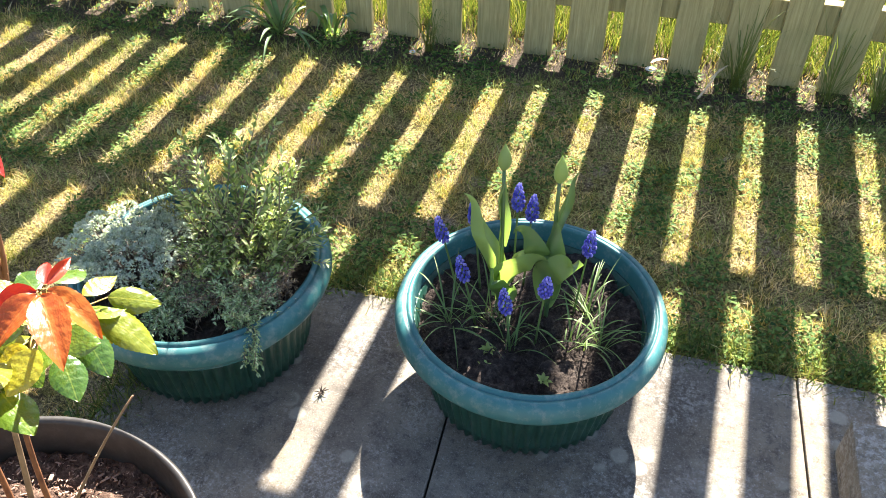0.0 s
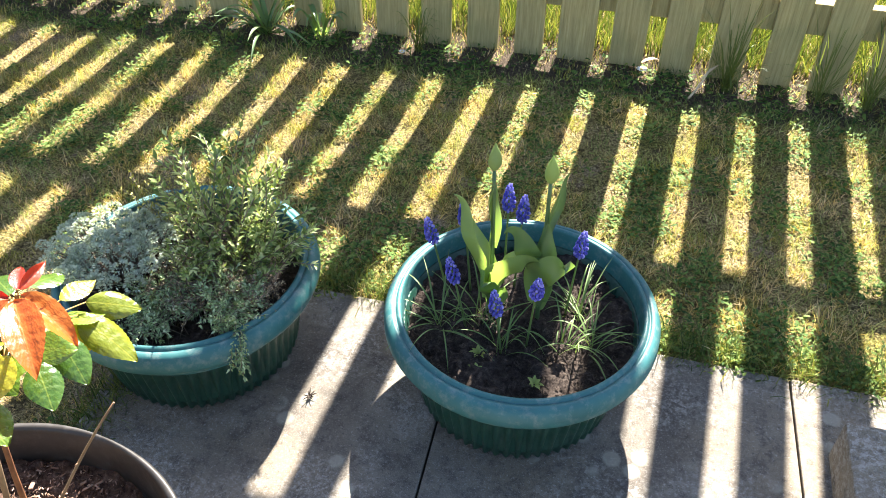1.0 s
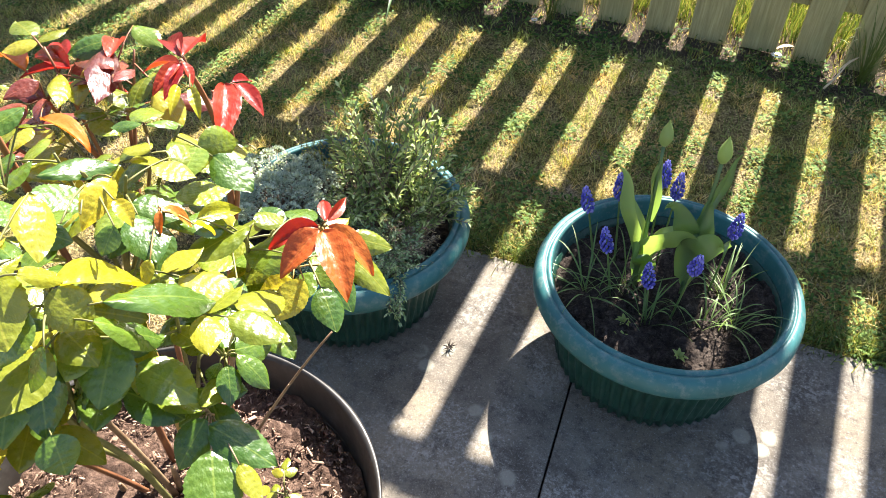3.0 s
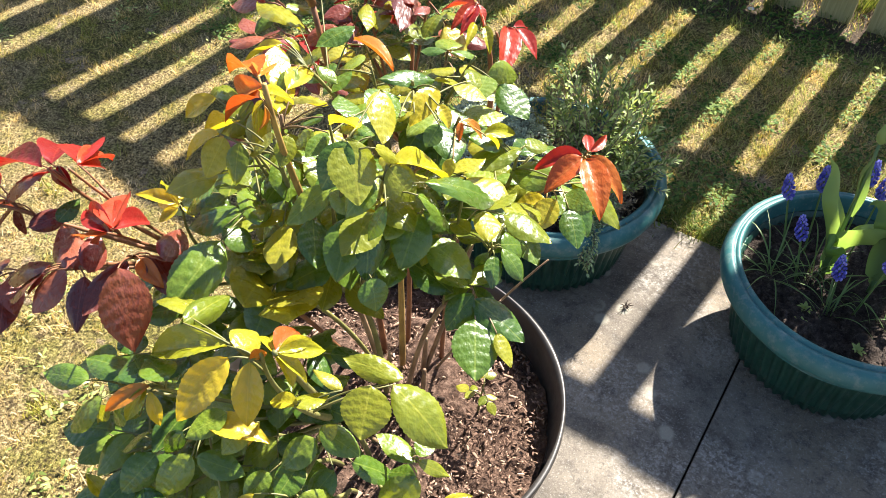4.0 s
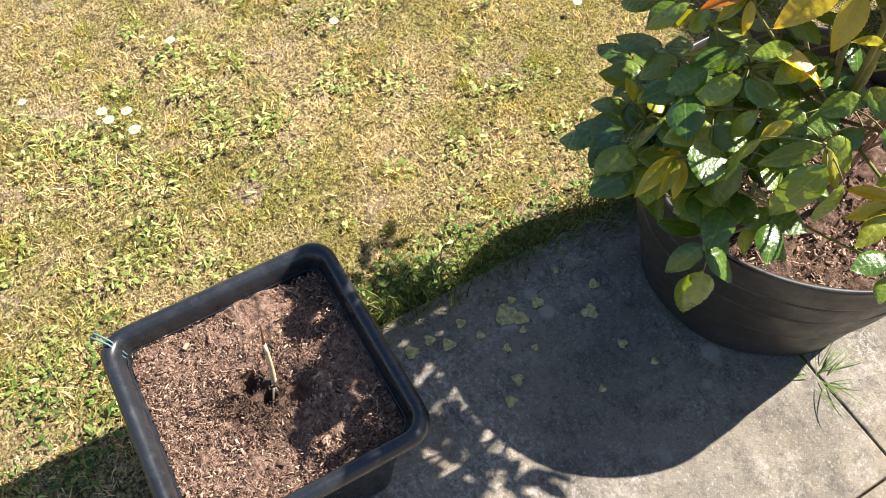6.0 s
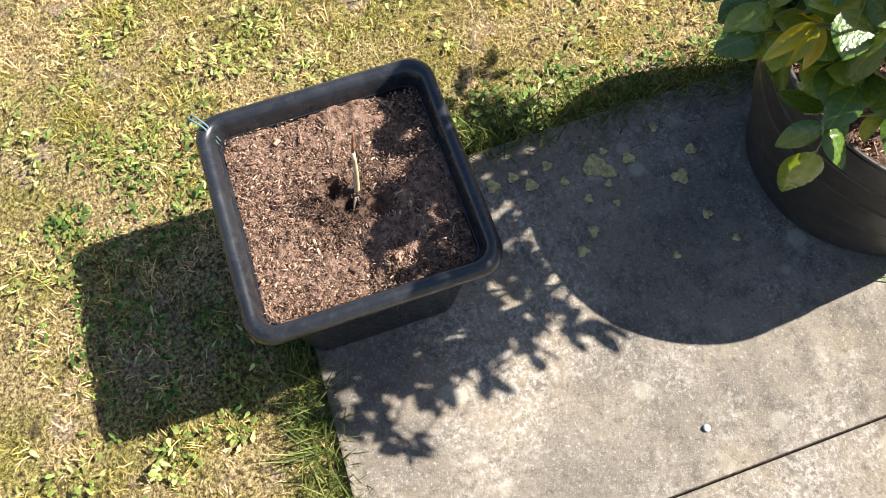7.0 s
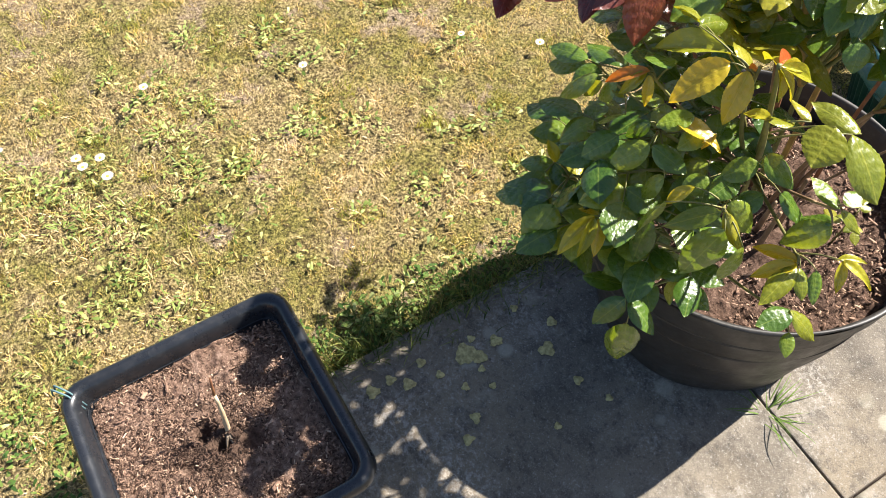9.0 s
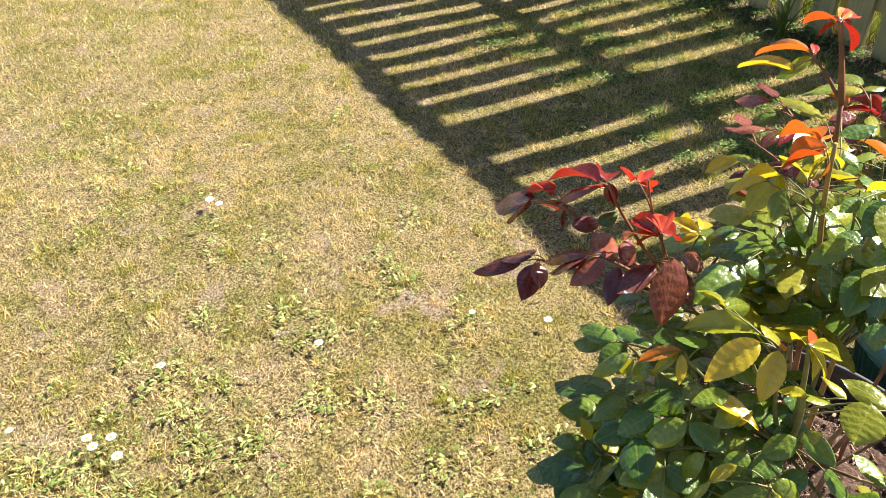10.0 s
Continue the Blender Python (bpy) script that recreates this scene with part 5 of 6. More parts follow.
def tulip(base, tip, leaves):
    ob = thing("tulip", (*base, 0.148), "tulip with broad grey-green leaves and a closed pale green bud", "tulip", "tulips in the planter")
    a, b = np.array((*base, 0.145)), np.array(tip) - np.array((0, 0, 0.042))
    part("stalk", tube(arc(a, b, 0.01, 8), np.linspace(0.004, 0.0028, 8), 8), TULIP, ob)
    u = np.linspace(0, 1, 11)
    v, f = lathe([(max(0.0105 * np.sin(np.pi * q ** 0.72) ** 1.05, 0.0004), b[2] - 0.003 + 0.05 * q) for q in u], (b[0], b[1]), 14, lambda a, k: 0.0006 * np.cos(3 * a) * (2 < k < 9))
    part("bud", (v, f), BUD, ob, "closed pale green bud")
    for (ex, ey, ez), lift, w, s in leaves:
        st = a + (b - a) * s
        part("leaf", strap(st, (st[0] + ex, st[1] + ey, st[2] + ez), lift, w, 0.80, 21, 0.45, bulb_rng.uniform(-0.9, 0.9)), TULIP, ob)


tulip((0.015, 1.485), (0.003, 1.511, 0.470), (((-0.075, 0.015, 0.20), 0.05, 0.024, 0.1), ((0.075, -0.03, 0.10), 0.09, 0.028, 0.15), ((-0.01, -0.055, 0.10), 0.06, 0.025, 0.05), ((-0.012, 0.014, 0.125), 0.02, 0.012, 0.5)))
tulip((0.092, 1.490), (0.090, 1.485, 0.482), (((0.028, 0.012, 0.16), 0.03, 0.012, 0.5), ((-0.06, -0.02, 0.13), 0.08, 0.028, 0.2), ((0.035, -0.055, 0.12), 0.07, 0.032, 0.15), ((0.0, -0.02, 0.20), 0.03, 0.018, 0.1)))


# ---- herbs in the other planter ----
SMALL_V = np.array([(0, 0, 0), (0.45, -0.2, 0.05), (0.5, 0, 0), (0.45, 0.2, 0.05), (1, 0, -0.08)])
SMALL_F = [(0, 1, 2), (0, 2, 3), (1, 4, 2), (2, 4, 3)]
herb_rng = np.random.default_rng(12)


def sprigs(name, parts_name, base_of, tip_of, count, leaf, leaves, material, label, category, width=0.8, twig_r=0.0011, start=0.25):
    """A plant of many twigs, each set with small leaves in whorls."""
    base = np.mean([base_of(0.5) for _ in range(5)], axis=0)
    ob = thing(name, tuple(base), label, category)
    twigs, pos, way = [], [], []
    for k in range(count):
        a, b = np.array(base_of(herb_rng.random())), np.array(tip_of(herb_rng.random()))
        line = arc(a, b, 0.03, 8, (herb_rng.normal(0, 0.012), herb_rng.normal(0, 0.012), 0))
        twigs.append(tube(line, np.linspace(twig_r, twig_r * 0.5, 8), 4))
        for j in range(leaves):
            s = (start + (1 - start) * j / (leaves - 1)) * 7
            i = min(int(s), 6)
            p = line[i] * (1 - s + i) + line[i + 1] * (s - i)
            d = line[i + 1] - line[i]
            d /= np.linalg.norm(d)
            for q in range(3):
                w = herb_rng.normal(0, 1, 3)
                w -= d * (w @ d)
                w = w / (np.linalg.norm(w) + 1e-6) + d * (0.5 + 0.8 * j / leaves)
                pos.append(p), way.append(w)
    n = len(pos)
    size = leaf * herb_rng.uniform(0.6, 1.15, n)
    part("branchwork", joined(*twigs), TWIG, ob, kind="stuff")
    part(parts_name, spread(SMALL_V, SMALL_F, frames(pos, way, UP + herb_rng.normal(0, 0.4, (n, 3)), np.column_stack((size, size * width, size)))), material, ob, kind="stuff")
    return ob


def spot(cx, cy, r, z, dz=0.0):
    a, q = herb_rng.uniform(0, 6.28), r * math.sqrt(herb_rng.random())
    return (cx + q * math.cos(a), cy + q * math.sin(a), z + herb_rng.uniform(-dz, dz))


AX, AY = POT_A
sprigs("evergreen_shrub", "leaves", lambda u: spot(AX + 0.06, AY + 0.06, 0.06, 0.15), lambda u: spot(AX + 0.055, AY + 0.095, 0.125, 0.325, 0.055), 50, 0.0185, 12, SHRUB, "upright small-leaved green shrub in the herb planter", "shrub", 0.85, 0.0015, 0.35)
sprigs("evergreen_shrub", "leaves", lambda u: spot(AX + 0.10, AY + 0.01, 0.05, 0.15), lambda u: spot(AX + 0.155, AY + 0.040, 0.070, 0.250, 0.04), 40, 0.0150, 12, SHRUB, "sprawling small-leaved green shrub over the planter rim", "shrub", 0.75, 0.0012, 0.3)
sprigs("evergreen_shrub", "leaves", lambda u: spot(AX + 0.03, AY - 0.01, 0.05, 0.15), lambda u: spot(AX + 0.030, AY - 0.015, 0.075, 0.245, 0.03), 26, 0.0150, 11, SHRUB, "short green shrub sprigs among withered stems", "shrub", 0.8, 0.0012, 0.35)


def silver_cushion():
    ob = thing("silver_cushion_plant", (AX - 0.12, AY - 0.05, 0.15), "soft silver-grey cushion plant spilling over the rim", "plant")
    pos, way, size, twigs = [], [], [], []
    for k in range(135):
        c = np.array(spot(AX - 0.122, AY - 0.020, 0.112, 0.236, 0.020))
        c[2] -= 1.6 * ((c[0] - AX + 0.12) ** 2 + (c[1] - AY + 0.05) ** 2)
        r = herb_rng.uniform(0.011, 0.020)
        twigs.append(tube(arc((AX - 0.11, AY - 0.04, 0.15), c, 0.01, 5), 0.0012, 4))
        d = herb_rng.normal(0, 1, (110, 3))
        d /= np.linalg.norm(d, axis=1, keepdims=True)
        d[:, 2] = np.abs(d[:, 2]) * 0.9 + 0.05 * d[:, 2]
        pos.append(c + d * r * 0.72), way.append(d + herb_rng.normal(0, 0.30, d.shape)), size.append(np.full(110, r * 0.36))
    pos, way, size = np.concatenate(pos), np.concatenate(way), np.concatenate(size)
    part("branchwork", joined(*twigs), TWIG, ob, kind="stuff")
    part("leaves", spread(SMALL_V, SMALL_F, frames(pos, way, UP + herb_rng.normal(0, 0.5, pos.shape), np.column_stack((size, size * 1.3, size)))), SILVER, ob, kind="stuff")


silver_cushion()
sprigs("low_herb", "leaves", lambda u: spot(AX - 0.01, AY - 0.10, 0.07, 0.15), lambda u: spot(AX + 0.0, AY - 0.105, 0.085, 0.190, 0.02), 110, 0.009, 10, HERB, "low green creeping herb in compost", "herb", 0.9, 0.0008, 0.3)
sprigs("low_herb", "leaves", lambda u: spot(AX + 0.12, AY - 0.07, 0.06, 0.15), lambda u: spot(AX + 0.125, AY - 0.075, 0.068, 0.212, 0.022), 105, 0.0095, 10, HERB, "feathery grey-green herb by the planter rim", "herb", 0.9, 0.0008, 0.3)
sprigs("low_herb", "leaves", lambda u: spot(AX + 0.14, AY - 0.12, 0.008, 0.195), lambda u: spot(AX + 0.168, AY - 0.163, 0.016, 0.165, 0.022), 14, 0.010, 9, HERB, "feathery herb sprig hanging over the planter rim", "herb", 0.9, 0.0007, 0.4)
DRY = foliage("dry_stems", (0.16, 0.11, 0.06), (0.36, 0.26, 0.15), (0.60, 0.48, 0.32), 0.2)
sprigs("dry_stem_tuft", "leaves", lambda u: spot(AX + 0.03, AY - 0.01, 0.10, 0.15), lambda u: spot(AX + 0.04, AY - 0.01, 0.13, 0.195, 0.03), 170, 0.0075, 6, DRY, "brown withered stems in the middle of the herb planter", "herb", 0.5, 0.0010, 0.3)
sprigs("dry_stem_tuft", "leaves", lambda u: spot(AX + 0.13, AY - 0.03, 0.05, 0.15), lambda u: spot(AX + 0.145, AY - 0.04, 0.06, 0.21, 0.025), 70, 0.0075, 6, DRY, "brown withered stems behind the feathery herb", "herb", 0.5, 0.0010, 0.3)
sprigs("dry_grass_tuft", "leaves", lambda u: spot(AX - 0.07, AY + 0.09, 0.06, 0.15), lambda u: spot(AX - 0.065, AY + 0.10, 0.09, 0.26, 0.04), 70, 0.0075, 6, TUFT, "thin straggly dry stems with tiny leaves", "herb", 0.8, 0.0008, 0.5)



def seedling(x, y):
    ob = thing("seedling", (x, y, 0.150), "tiny pale green weed seedling in dark compost", "weed", "seedlings in the planter")
    for k in range(7):
        a, r = k * 0.9 + herb_rng.uniform(-0.2, 0.2), herb_rng.uniform(0.009, 0.016)
        part("leaf", strap(np.array((x, y, 0.150)), (x + r * math.cos(a), y + r * math.sin(a), 0.158), 0.006, 0.0035, 0.3, 7), SUNWEED, ob)


for x, y in ((0.020, 1.356), (0.112, 1.353), (0.015, 1.392)):
    seedling(x, y)

stalk = thing("dry_stalk", (0.328, 2.528, 0.0), "bleached dry grass stalk lying by the fence foot", "dry grass")
part("stem", tube(arc((0.328, 2.528, 0.006), (0.370, 2.580, 0.073), 0.012, 8, (0.012, 0, 0)), np.linspace(0.0035, 0.0012, 8), 6), STICK, stalk)
part("blade", strap(np.array((0.352, 2.560, 0.050)), (0.392, 2.585, 0.085), 0.01, 0.004), STICK, stalk)
part("blade", strap(np.array((0.193, 2.650, 0.028)), (0.238, 2.664, 0.036), 0.012, 0.007), STICK, stalk)

# ---- the square planter's stick and twine ----
stick = thing("dry_stick", (-0.462, -0.021, 0.2350), "bare pale dry stick standing in the square planter", "stick")
part("shaft", tube(arc((-0.462, -0.021, 0.2260), (-0.468, -0.012, 0.3280), 0.004, 7, (0.004, 0.003, 0)), np.linspace(0.0042, 0.0022, 7), 7), STICK, stick)
part("tip", tube(arc((-0.468, -0.012, 0.3280), (-0.473, -0.007, 0.3610), 0.002, 4), np.linspace(0.0021, 0.0012, 4), 6), STEM["red"], stick, "thin reddish tip")
part("root_crown", joined(*[tube(arc((-0.458, -0.020, 0.2390), (-0.452 + 0.014 * math.cos(a), -0.022 + 0.012 * math.sin(a), 0.233), 0.006, 5), np.linspace(0.0034, 0.001, 5), 5) for a in (0.2, 1.3, 5.6)]), TWIG, stick, "split woody root crown")

twine = thing("garden_twine", (-0.600, -0.160, 0.2730), "short green twine looped over the square planter corner", "twine")
part("strand", tube([(-0.6160, -0.1980, 0.2550), (-0.6110, -0.1920, 0.2760), (-0.6010, -0.1850, 0.2795), (-0.5915, -0.1770, 0.2760), (-0.5800, -0.1680, 0.2490)], 0.0013, 6), TWINE, twine)
part("strand", tube([(-0.6120, -0.2020, 0.2550), (-0.6070, -0.1965, 0.2760), (-0.5970, -0.1890, 0.2795), (-0.5880, -0.1805, 0.2760), (-0.5760, -0.1710, 0.2490)], 0.0013, 6), TWINE, twine)

# ---- the raised step ----
step = new("concrete_step", mesh_of("concrete_step", *box((0.592, 0.75, 0.0), (1.25, 1.458, 0.092), 0.006), CONCRETE, False))
tagged(step, "weathered grey concrete block step on the patio", "step")


# ---- lawn cover ----
lawn_rng = np.random.default_rng(3)


def scatter_points(count, x0, x1, y0, y1, keep=None):
    p = np.column_stack((lawn_rng.uniform(x0, x1, count), lawn_rng.uniform(y0, y1, count)))
    p = p[~in_patio(p[:, 0] - 0.0, p[:, 1])]
    if keep is not None:
        p = p[keep(p)]
    return p


def blades(name, p, h, w, lean, material, label):
    """Blades of grass at the points p: two-jointed slips, joined."""
    n = len(p)
    h = h * lawn_rng.uniform(0.45, 1.25, n)
    a = lawn_rng.uniform(0, 2 * np.pi, n)
    side = np.column_stack((np.cos(a), np.sin(a), np.zeros(n)))
    b = lawn_rng.uniform(0, 2 * np.pi, n)
    out = np.column_stack((np.cos(b), np.sin(b), np.zeros(n))) * (h * lean * lawn_rng.uniform(0.2, 1.3, n))[:, None]
    z = np.array([ground_height(x, y) for x, y in p]) - 0.002
    base = np.column_stack((p, z))
    w = (w * lawn_rng.uniform(0.6, 1.3, n))[:, None]
    mid = base + out * 0.4 + UP * (h * 0.6)[:, None]
    tip = base + out + UP * h[:, None]
    v = np.stack((base - side * w, base + side * w, mid - side * w * 0.8, mid + side * w * 0.8, tip), 1).reshape(-1, 3)
    f = []
    k = np.arange(n) * 5
    quads = np.column_stack((k, k + 1, k + 3, k + 2)).tolist()
    tris = np.column_stack((k + 2, k + 3, k + 4)).tolist()
    ob = new(name, mesh_of(name, v, quads + tris, material))
    return tagged(ob, label, "grass", kind="stuff")


CELLS = np.random.default_rng(31).uniform(0, 1, (512, 512))


def mottle(p, cell):
    """Smooth random values between 0 and 1 over the plan, in cells of the given width."""
    q = p / cell + 200.0
    i = np.floor(q).astype(int)
    f = q - i
    f = f * f * (3 - 2 * f)
    at = lambda a, b: CELLS[(i[:, 0] + a) % 512, (i[:, 1] + b) % 512]
    return (at(0, 0) * (1 - f[:, 0]) + at(1, 0) * f[:, 0]) * (1 - f[:, 1]) + (at(0, 1) * (1 - f[:, 0]) + at(1, 1) * f[:, 0]) * f[:, 1]


def uneven(p):
    """Thins the grass out in bare spots and between clumps."""
    bare = np.clip((mottle(p, 0.13) * 0.6 + mottle(p, 0.05) * 0.4 - 0.56) * 9, 0, 0.9)
    clump = np.clip((mottle(p, 0.021) - 0.25) * 2.6, 0.10, 1.0)
    return p[lawn_rng.random(len(p)) < (1 - bare) * clump]


near = uneven(scatter_points(330000, -2.6, 1.3, -0.75, 2.66))
near = near[near[:, 1] + 0.24 * mottle(near, 0.11) < 2.62]
far = np.concatenate((scatter_points(42000, -5.4, -2.6, -0.75, 2.66), scatter_points(45000, -3.6, 1.6, 2.6, 4.4)))
blades("lawn_grass", near, np.where(near[:, 1] > 1.58, 0.0195, 0.0135) * (0.30 + 1.5 * mottle(near, 0.030) ** 1.4), 0.0009, 1.2, GRASS, "short dry lawn grass, straw-yellow with green blades")
blades("lawn_grass", far, 0.015, 0.0012, 1.1, GRASS, "short dry lawn grass, straw-yellow with green blades")
blades("dead_grass_thatch", uneven(scatter_points(120000, -3.2, 1.3, -0.75, 2.66)), 0.007, 0.0008, 2.8, THATCH, "flat straw-coloured thatch between the grass blades")

rim_points = np.concatenate((
    np.column_stack((lawn_rng.normal(-0.612, 0.026, 4200), lawn_rng.uniform(-0.16, 1.3, 4200))),
    np.column_stack((lawn_rng.uniform(-0.40, 1.2, 4200), lawn_rng.normal(1.640, 0.026, 4200))),
    np.column_stack((lawn_rng.uniform(-0.64, -0.03, 1500), lawn_rng.normal(-0.165, 0.022, 1500)))))
blades("verge_grass", rim_points, 0.042, 0.0011, 1.1, DARKGRASS, "longer green grass hanging over the slab edge")
meadow = scatter_points(150000, -3.4, 2.6, 2.76, 5.2)
fade = np.clip((5.2 - meadow[:, 1]) / 1.5, 0, 1) * np.clip((meadow[:, 0] + 3.4) / 1.0, 0, 1) * np.clip((2.6 - meadow[:, 0]) / 0.9, 0, 1)
blades("meadow_grass", meadow[lawn_rng.random(len(meadow)) < fade], 0.085, 0.0017, 0.7, DARKGRASS, "longer sunlit green grass behind the fence")
shaded = scatter_points(60000, -2.6, 1.3, 1.62, 2.55)
shaded = shaded[lawn_rng.random(len(shaded)) < np.clip(mottle(shaded, 0.06) * 2.2 - 0.4, 0.1, 1)]
blades("lawn_grass", shaded, 0.026, 0.0007, 1.1, SHADEGRASS, "longer fine grey-green grass in the shaded lawn")
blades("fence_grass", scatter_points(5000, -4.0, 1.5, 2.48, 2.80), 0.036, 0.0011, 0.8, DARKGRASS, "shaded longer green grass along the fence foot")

tufts = scatter_points(420, -4.0, 1.2, -0.7, 2.6)
tufts = np.repeat(tufts, 60, axis=0) + lawn_rng.normal(0, 0.016, (len(tufts) * 60, 2))
blades("lawn_tufts", tufts[~in_patio(tufts[:, 0], tufts[:, 1])], 0.020, 0.0009, 1.0, TUFT, "slightly longer yellow-green grass tufts in the lawn")

WEED_V = np.array([(0, -0.05, 0), (0, 0.05, 0), (0.5, -0.2, 0.10), (0.5, 0.2, 0.10), (0.85, -0.26, 0.08), (0.85, 0.26, 0.08), (1.08, -0.12, 0.02), (1.08, 0.12, 0.02)])
WEED_F = [(0, 2, 3, 1), (2, 4, 5, 3), (4, 6, 7, 5)]


LANCE_V = WEED_V * np.array((1.25, 0.62, 0.8))


def weeds(centres, leaves, size, shape, rise, lift):
    pos, way, big = [], [], []
    for x, y in centres:
        n = int(leaves * lawn_rng.uniform(0.6, 1.5))
        z = ground_height(x, y)
        a = lawn_rng.uniform(0, 6.28, n)
        r = size * 2.0 * np.sqrt(lawn_rng.uniform(0, 1, n))
        pos.append(np.column_stack((x + r * np.cos(a), y + r * np.sin(a), np.full(n, z + lift) + lawn_rng.uniform(0, 0.012, n))))
        b = a + lawn_rng.normal(0, 0.5, n)
        way.append(np.column_stack((np.cos(b), np.sin(b), lawn_rng.uniform(-0.1, rise, n))))
        big.append(size * lawn_rng.uniform(0.35, 1.0, n))
    pos, way, big = np.concatenate(pos), np.concatenate(way), np.concatenate(big)
    return spread(shape, WEED_F, frames(pos, way, UP + lawn_rng.normal(0, 0.25, (len(pos), 3)), big))


def weed_field(label, centres, leaves, size, material=WEED, shape=WEED_V, rise=0.38, lift=0.004):
    ob = new("lawn_weeds", mesh_of("lawn_weeds", *weeds(centres, leaves, size, shape, rise, lift), material))
    tagged(ob, label, "weeds", kind="stuff")


c = scatter_points(5200, -5.0, 1.3, -0.75, 2.66)
c = c[mottle(c, 0.55) * 0.5 + mottle(c, 0.16) * 0.5 > 0.59]
weed_field("scattered clover and daisy leaves in the dry lawn", c[lawn_rng.random(len(c)) < 0.6], 8, 0.0130, SUNWEED, LANCE_V, 0.5)
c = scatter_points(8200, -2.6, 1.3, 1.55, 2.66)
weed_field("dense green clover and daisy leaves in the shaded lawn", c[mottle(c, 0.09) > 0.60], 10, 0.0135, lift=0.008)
CLUMPS = [(-1.43, 0.45), (-1.40, 0.38), (-1.29, 0.41), (-1.50, 0.20), (-1.45, 0.02), (-1.37, 0.08), (-1.26, 0.08), (-1.33, 0.03), (-0.96, 0.56), (-0.80, 0.56), (-0.85, 0.50), (-0.81, 0.64), (-1.06, -0.05)]
CLUMPS += [(-1.19, -0.15), (-1.24, -0.21), (-1.09, 0.17), (-0.96, -0.12), (-1.21, 0.74), (-2.00, 0.80), (-2.01, 0.34), (-1.73, 0.44), (-1.75, 0.31), (-1.14, 0.34), (-0.75, 0.42), (-2.27, 0.88), (-2.48, 0.18), (-2.25, 0.23)]
CLUMPS += [(-0.89, -0.15), (-1.01, -0.38), (-0.82, -0.49), (-0.24, -0.38), (-0.28, -0.51), (-0.30, -0.27), (-0.67, 0.23), (-0.67, 0.34), (-0.66, 0.28), (-1.37, 0.68), (-1.48, 0.64), (-0.81, 0.69), (-0.97, 0.69)]
CLUMPS += [(-1.30, 0.40), (-1.12, 0.34), (-1.09, 0.46), (-1.27, 0.17), (-1.18, 0.74), (-1.39, 0.37), (-1.61, 0.37), (-1.62, 0.80), (-0.84, 0.50), (-1.08, 0.18), (-1.08, 0.09)]
c = np.repeat(np.array(CLUMPS), 3, axis=0) + lawn_rng.normal(0, 0.022, (len(CLUMPS) * 3, 2))
weed_field("weed rosettes in a sunlit pale green tone, in the sunny lawn", c[~in_patio(c[:, 0], c[:, 1])], 9, 0.0150, SUNWEED, WEED_V, 0.55, 0.006)
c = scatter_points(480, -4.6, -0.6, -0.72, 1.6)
weed_field("small weed rosettes in a sunlit pale green tone, sunny lawn", c[mottle(c, 0.4) > 0.42], 10, 0.0130, SUNWEED, WEED_V, 0.55, 0.006)
c = np.concatenate([np.column_stack((lawn_rng.normal(x, 0.09, k), lawn_rng.normal(y, 0.07, k))) for x, y, k in ((-1.18, -0.16, 60), (-0.98, -0.08, 24), (-1.22, 0.10, 22), (-0.86, -0.30, 26))])
weed_field("lush daisy leaves round the daisies, pale green as if sunlit", c, 8, 0.0125, SUNWEED, LANCE_V, 0.5)
c = np.concatenate((np.column_stack((lawn_rng.normal(-0.640, 0.03, 170), lawn_rng.uniform(-0.2, 1.2, 170))), np.column_stack((lawn_rng.uniform(-0.36, 1.2, 230), lawn_rng.normal(1.665, 0.035, 230))), np.column_stack((lawn_rng.uniform(-0.8, -0.25, 70), lawn_rng.normal(-0.36, 0.09, 70)))))
weed_field("lush green weed leaves along the slab edge", c[(c[:, 1] > 1.64) | (c[:, 0] < -0.62) | (c[:, 1] < -0.17)], 13, 0.0125)
c = np.column_stack((lawn_rng.uniform(-3.5, 1.4, 300), lawn_rng.normal(2.58, 0.06, 300)))
weed_field("weed leaves along the fence foot, darker green for the shade", c, 7, 0.022)


def daisy(x, y, big=1.0):
    big *= 0.85
    z = ground_height(x, y)
    ob = thing("daisy", (x, y, z), "small white daisy open in the lawn", "daisy", "daisies in the lawn")
    n = 16
    a = np.arange(n) * 2 * np.pi / n
    top = z + 0.030
    tv = np.array([(0.0015, -0.0005, 0), (0.006, -0.0013, 0.001), (0.0105, -0.0008, 0.001), (0.0105, 0.0008, 0.001), (0.006, 0.0013, 0.001), (0.0015, 0.0005, 0)]) * big
    m = frames(np.tile((x, y, top), (n, 1)), np.column_stack((np.cos(a), np.sin(a), np.full(n, 0.1))), UP, 1.0)
    part("petals", spread(tv, [(0, 1, 4, 5), (1, 2, 3, 4)], m), PETAL, ob)
    part("disc", ellipsoid((x, y, top + 0.001), 0.0036 * big, 0.002, 10, 5), YOLK, ob, "yellow flower centre")
    part("stalk", tube(((x, y, z), (x, y, top)), 0.0008, 5), WEED, ob)


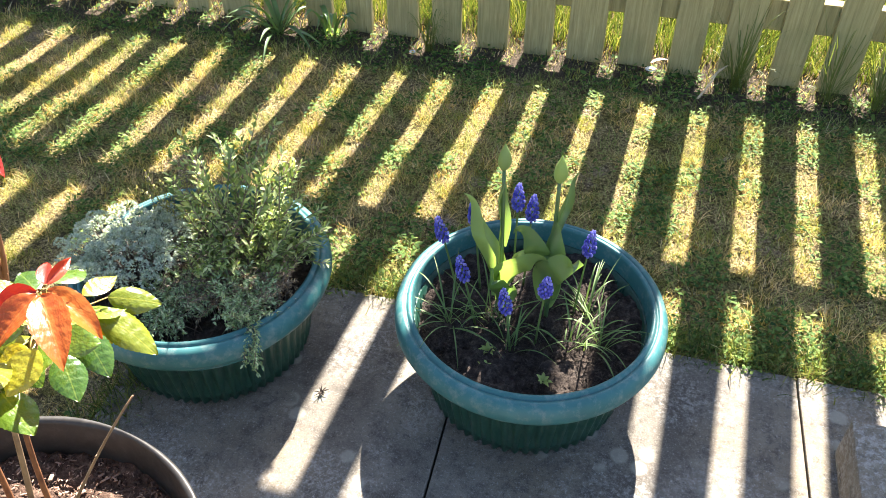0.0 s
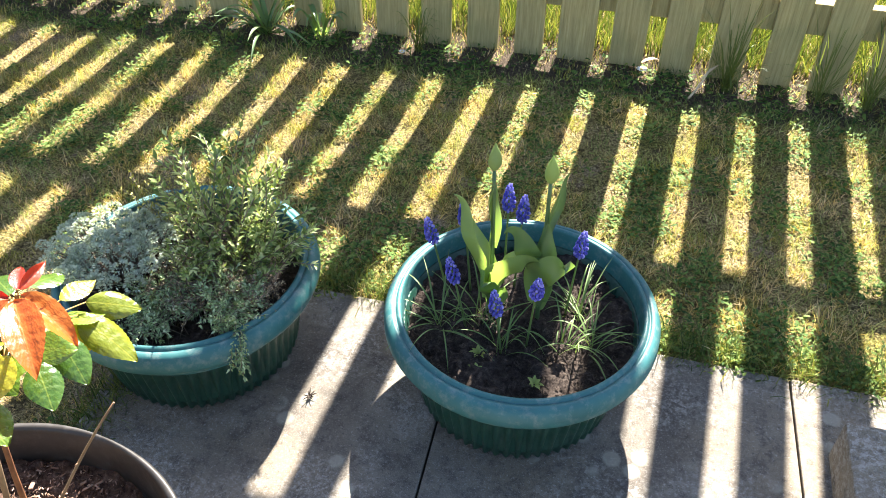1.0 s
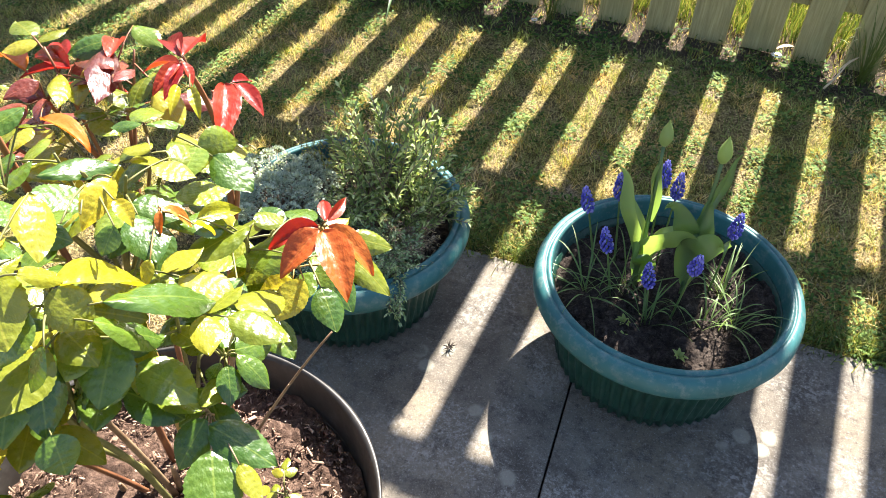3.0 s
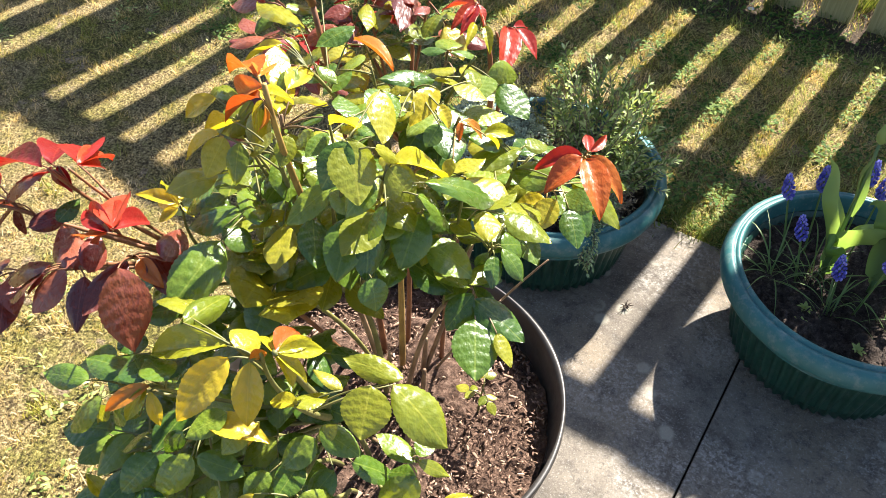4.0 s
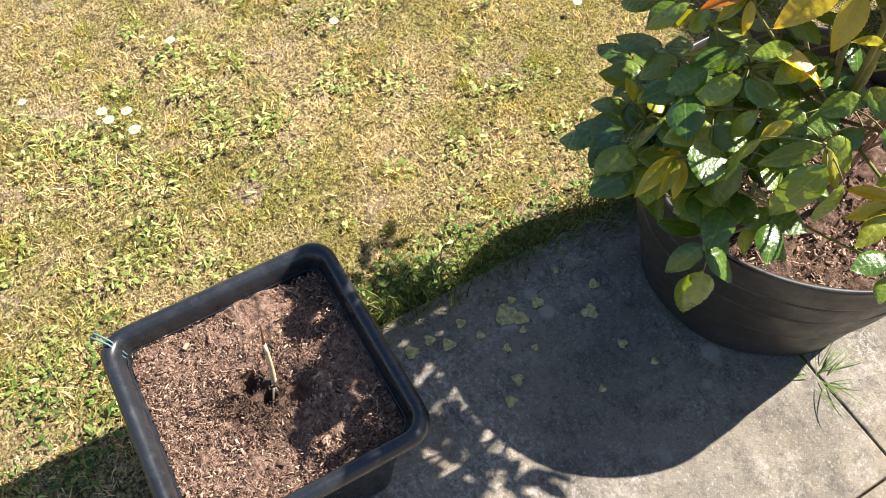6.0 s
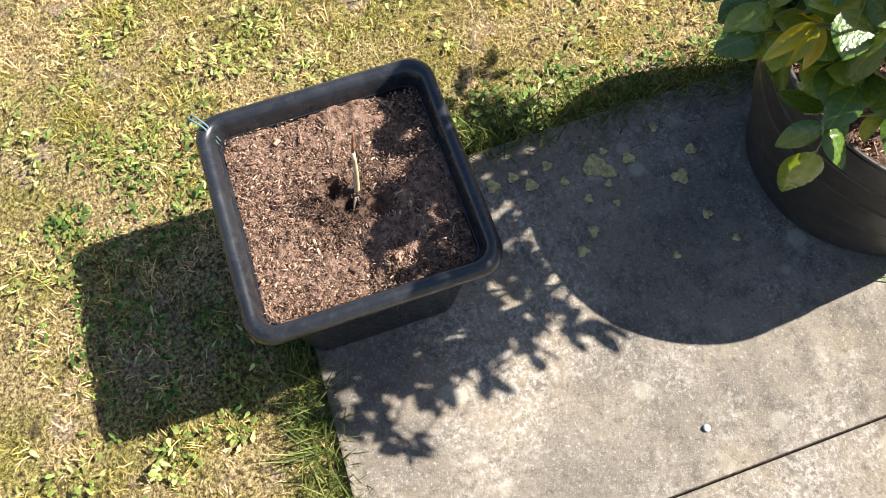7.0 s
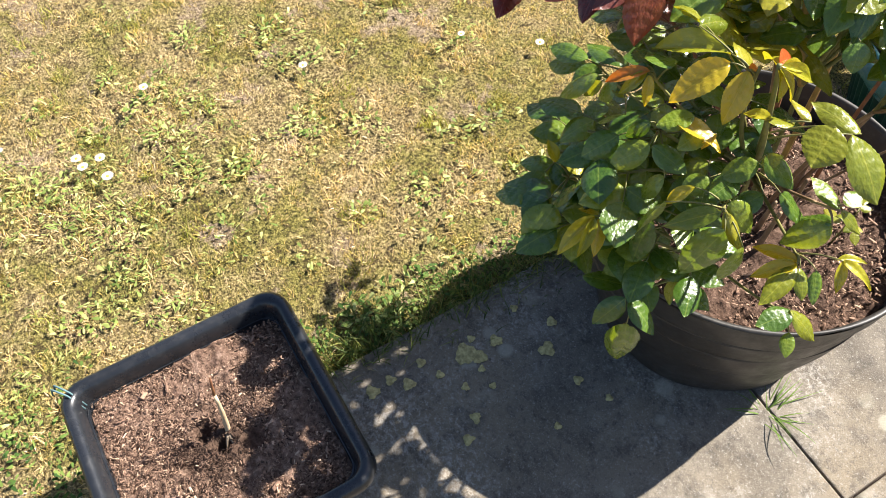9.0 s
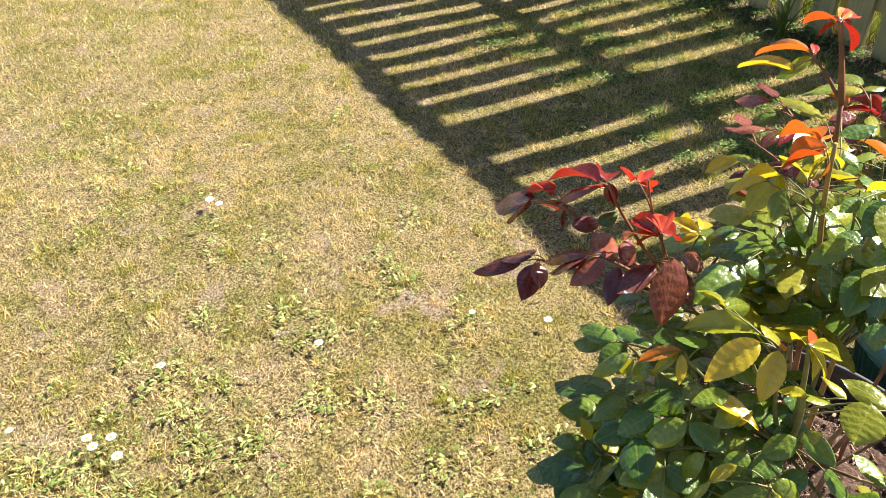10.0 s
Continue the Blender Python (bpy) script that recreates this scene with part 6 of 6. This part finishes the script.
for x, y, big in ((-1.249, -0.098, 1.2), (-1.221, -0.092, 1.2), (-1.227, -0.056, 1.2), (-1.174, -0.056, 1.3), (-1.071, 0.862, 1.1), (-1.271, 0.394, 1.1), (-1.180, 0.730, 0.9),
                  (-1.945, 0.354, 1.5), (-1.91, 0.37, 1.2), (-1.538, 1.703, 1.3), (-1.349, -0.227, 0.9), (-1.368, 0.077, 1.1), (0.196, 2.62, 1.7), (-0.466, 2.55, 1.1)):
    daisy(x, y, big)

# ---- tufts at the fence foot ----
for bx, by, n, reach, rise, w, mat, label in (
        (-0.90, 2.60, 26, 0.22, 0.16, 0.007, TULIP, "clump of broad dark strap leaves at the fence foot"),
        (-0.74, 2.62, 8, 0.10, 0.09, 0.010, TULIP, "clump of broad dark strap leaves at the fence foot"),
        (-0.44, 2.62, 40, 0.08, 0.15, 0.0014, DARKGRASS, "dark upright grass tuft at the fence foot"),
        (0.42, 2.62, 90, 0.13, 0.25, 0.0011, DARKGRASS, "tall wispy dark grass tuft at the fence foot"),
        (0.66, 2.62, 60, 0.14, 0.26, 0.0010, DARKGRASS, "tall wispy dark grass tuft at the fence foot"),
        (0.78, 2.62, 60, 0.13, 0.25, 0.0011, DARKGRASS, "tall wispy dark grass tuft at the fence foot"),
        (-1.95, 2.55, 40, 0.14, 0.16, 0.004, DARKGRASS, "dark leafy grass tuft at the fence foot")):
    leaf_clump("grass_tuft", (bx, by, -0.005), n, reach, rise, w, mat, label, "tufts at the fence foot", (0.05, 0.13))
leaf_clump("joint_weed", (-0.185, 0.722, -0.004), 24, 0.10, 0.04, 0.0010, WEED, "small grass weed growing from the slab joint", "", (0.005, 0.02))


# ---- the patio ----
def build_patio():
    patio = tagged(thing("pavement", (0, 0, 0), "weathered grey concrete paving slabs with open joints", "paving", kind="structure"), kind="structure")
    for i in range(len(PATIO_X) - 1):
        for j in range(len(PATIO_Y) - 1):
            if i == 0 and j < 2:
                continue
            dz = rng.uniform(-0.0025, 0.0015)
            v, f = box((PATIO_X[i] + 0.0016, PATIO_Y[j] + 0.0016, -0.05), (PATIO_X[i + 1] - 0.0016, PATIO_Y[j + 1] - 0.0016, dz), 0.003)
            part("slab", ([(x + slant(y), y, z) for x, y, z in v], f), CONCRETE, patio, smooth=False)
    lo, hi = (PATIO_X[0] + 0.06, PATIO_Y[0] + 0.02), (PATIO_X[-1] - 0.02, PATIO_Y[-1] - 0.02)
    for x0, y0 in ((lo[0], PATIO_Y[2] + 0.02), (PATIO_X[1] + 0.06, lo[1])):
        part("joint_filling", box((x0, y0, -0.03), (hi[0], hi[1], -0.0200 if x0 < -0.1 else -0.0220)), DARK_SOIL, patio, "dark gritty earth in the joints", smooth=False)
    return patio


build_patio()
spots = []
for x, y, r in ((-0.453, 0.483, 0.013), (-0.509, 0.416, 0.011), (-0.512, 0.361, 0.019), (-0.495, 0.378, 0.012), (-0.51, 0.252, 0.010), (-0.406, 0.318, 0.009), (-0.38, 0.29, 0.009), (-0.38, 0.496, 0.008), (-0.46, 0.33, 0.007), (-0.44, 0.37, 0.006)) + (
        (-0.493, 0.518, 0.009), (-0.532, 0.382, 0.007), (-0.500, 0.304, 0.007), (-0.475, 0.369, 0.006), (-0.547, 0.476, 0.007), (-0.330, 0.522, 0.006), (-0.531, 0.229, 0.009), (-0.526, 0.194, 0.011), (-0.330, 0.424, 0.006), (-0.534, 0.287, 0.008)):
    k = 20
    a = np.arange(k) * 2 * np.pi / k
    rr = r * (1 + 0.09 * lawn_rng.normal(size=k) + 0.18 * np.sin(3 * a + 40 * x))
    v = np.concatenate((np.column_stack((x + rr * np.cos(a), y + rr * np.sin(a), np.full(k, 0.0005))), np.column_stack((x + 0.7 * rr * np.cos(a), y + 0.7 * rr * np.sin(a), np.full(k, 0.0022)))))
    spots.append((v, [(i, (i + 1) % k, k + (i + 1) % k, k + i) for i in range(k)] + [tuple(range(k, 2 * k))]))
tagged(new("lichen", mesh_of("lichen", *joined(*spots), LICHEN)), "pale yellow lichen spots on the concrete slab", "lichen", kind="stuff")

v, f = ellipsoid((-0.076, 0.359, 0.002), 0.0052, 0.003, 10, 6)
tagged(new("pebble", mesh_of("pebble", v, f, PETAL)), "small white pebble lying on the concrete slab", "pebble")

# A sprig's cast shadow on the slab, modelled as splayed dark streaks.
sprig_mark = thing("sprig_shadow", (-0.272, 1.350, 0.0), "small dark streaks standing in for a sprig's shadow on concrete", "plant scrap")
for k in range(9):
    a = 2.4 * k
    tip = (-0.272 + 0.014 * math.cos(a) * (0.6 + 0.05 * k), 1.350 + 0.016 * math.sin(a), 0.004 + 0.0008 * k)
    part("shred", tube(arc((-0.272, 1.350, 0.003), tip, 0.003, 4), (0.0016, 0.0013, 0.001, 0.0004), 5), DARK_SOIL, sprig_mark)
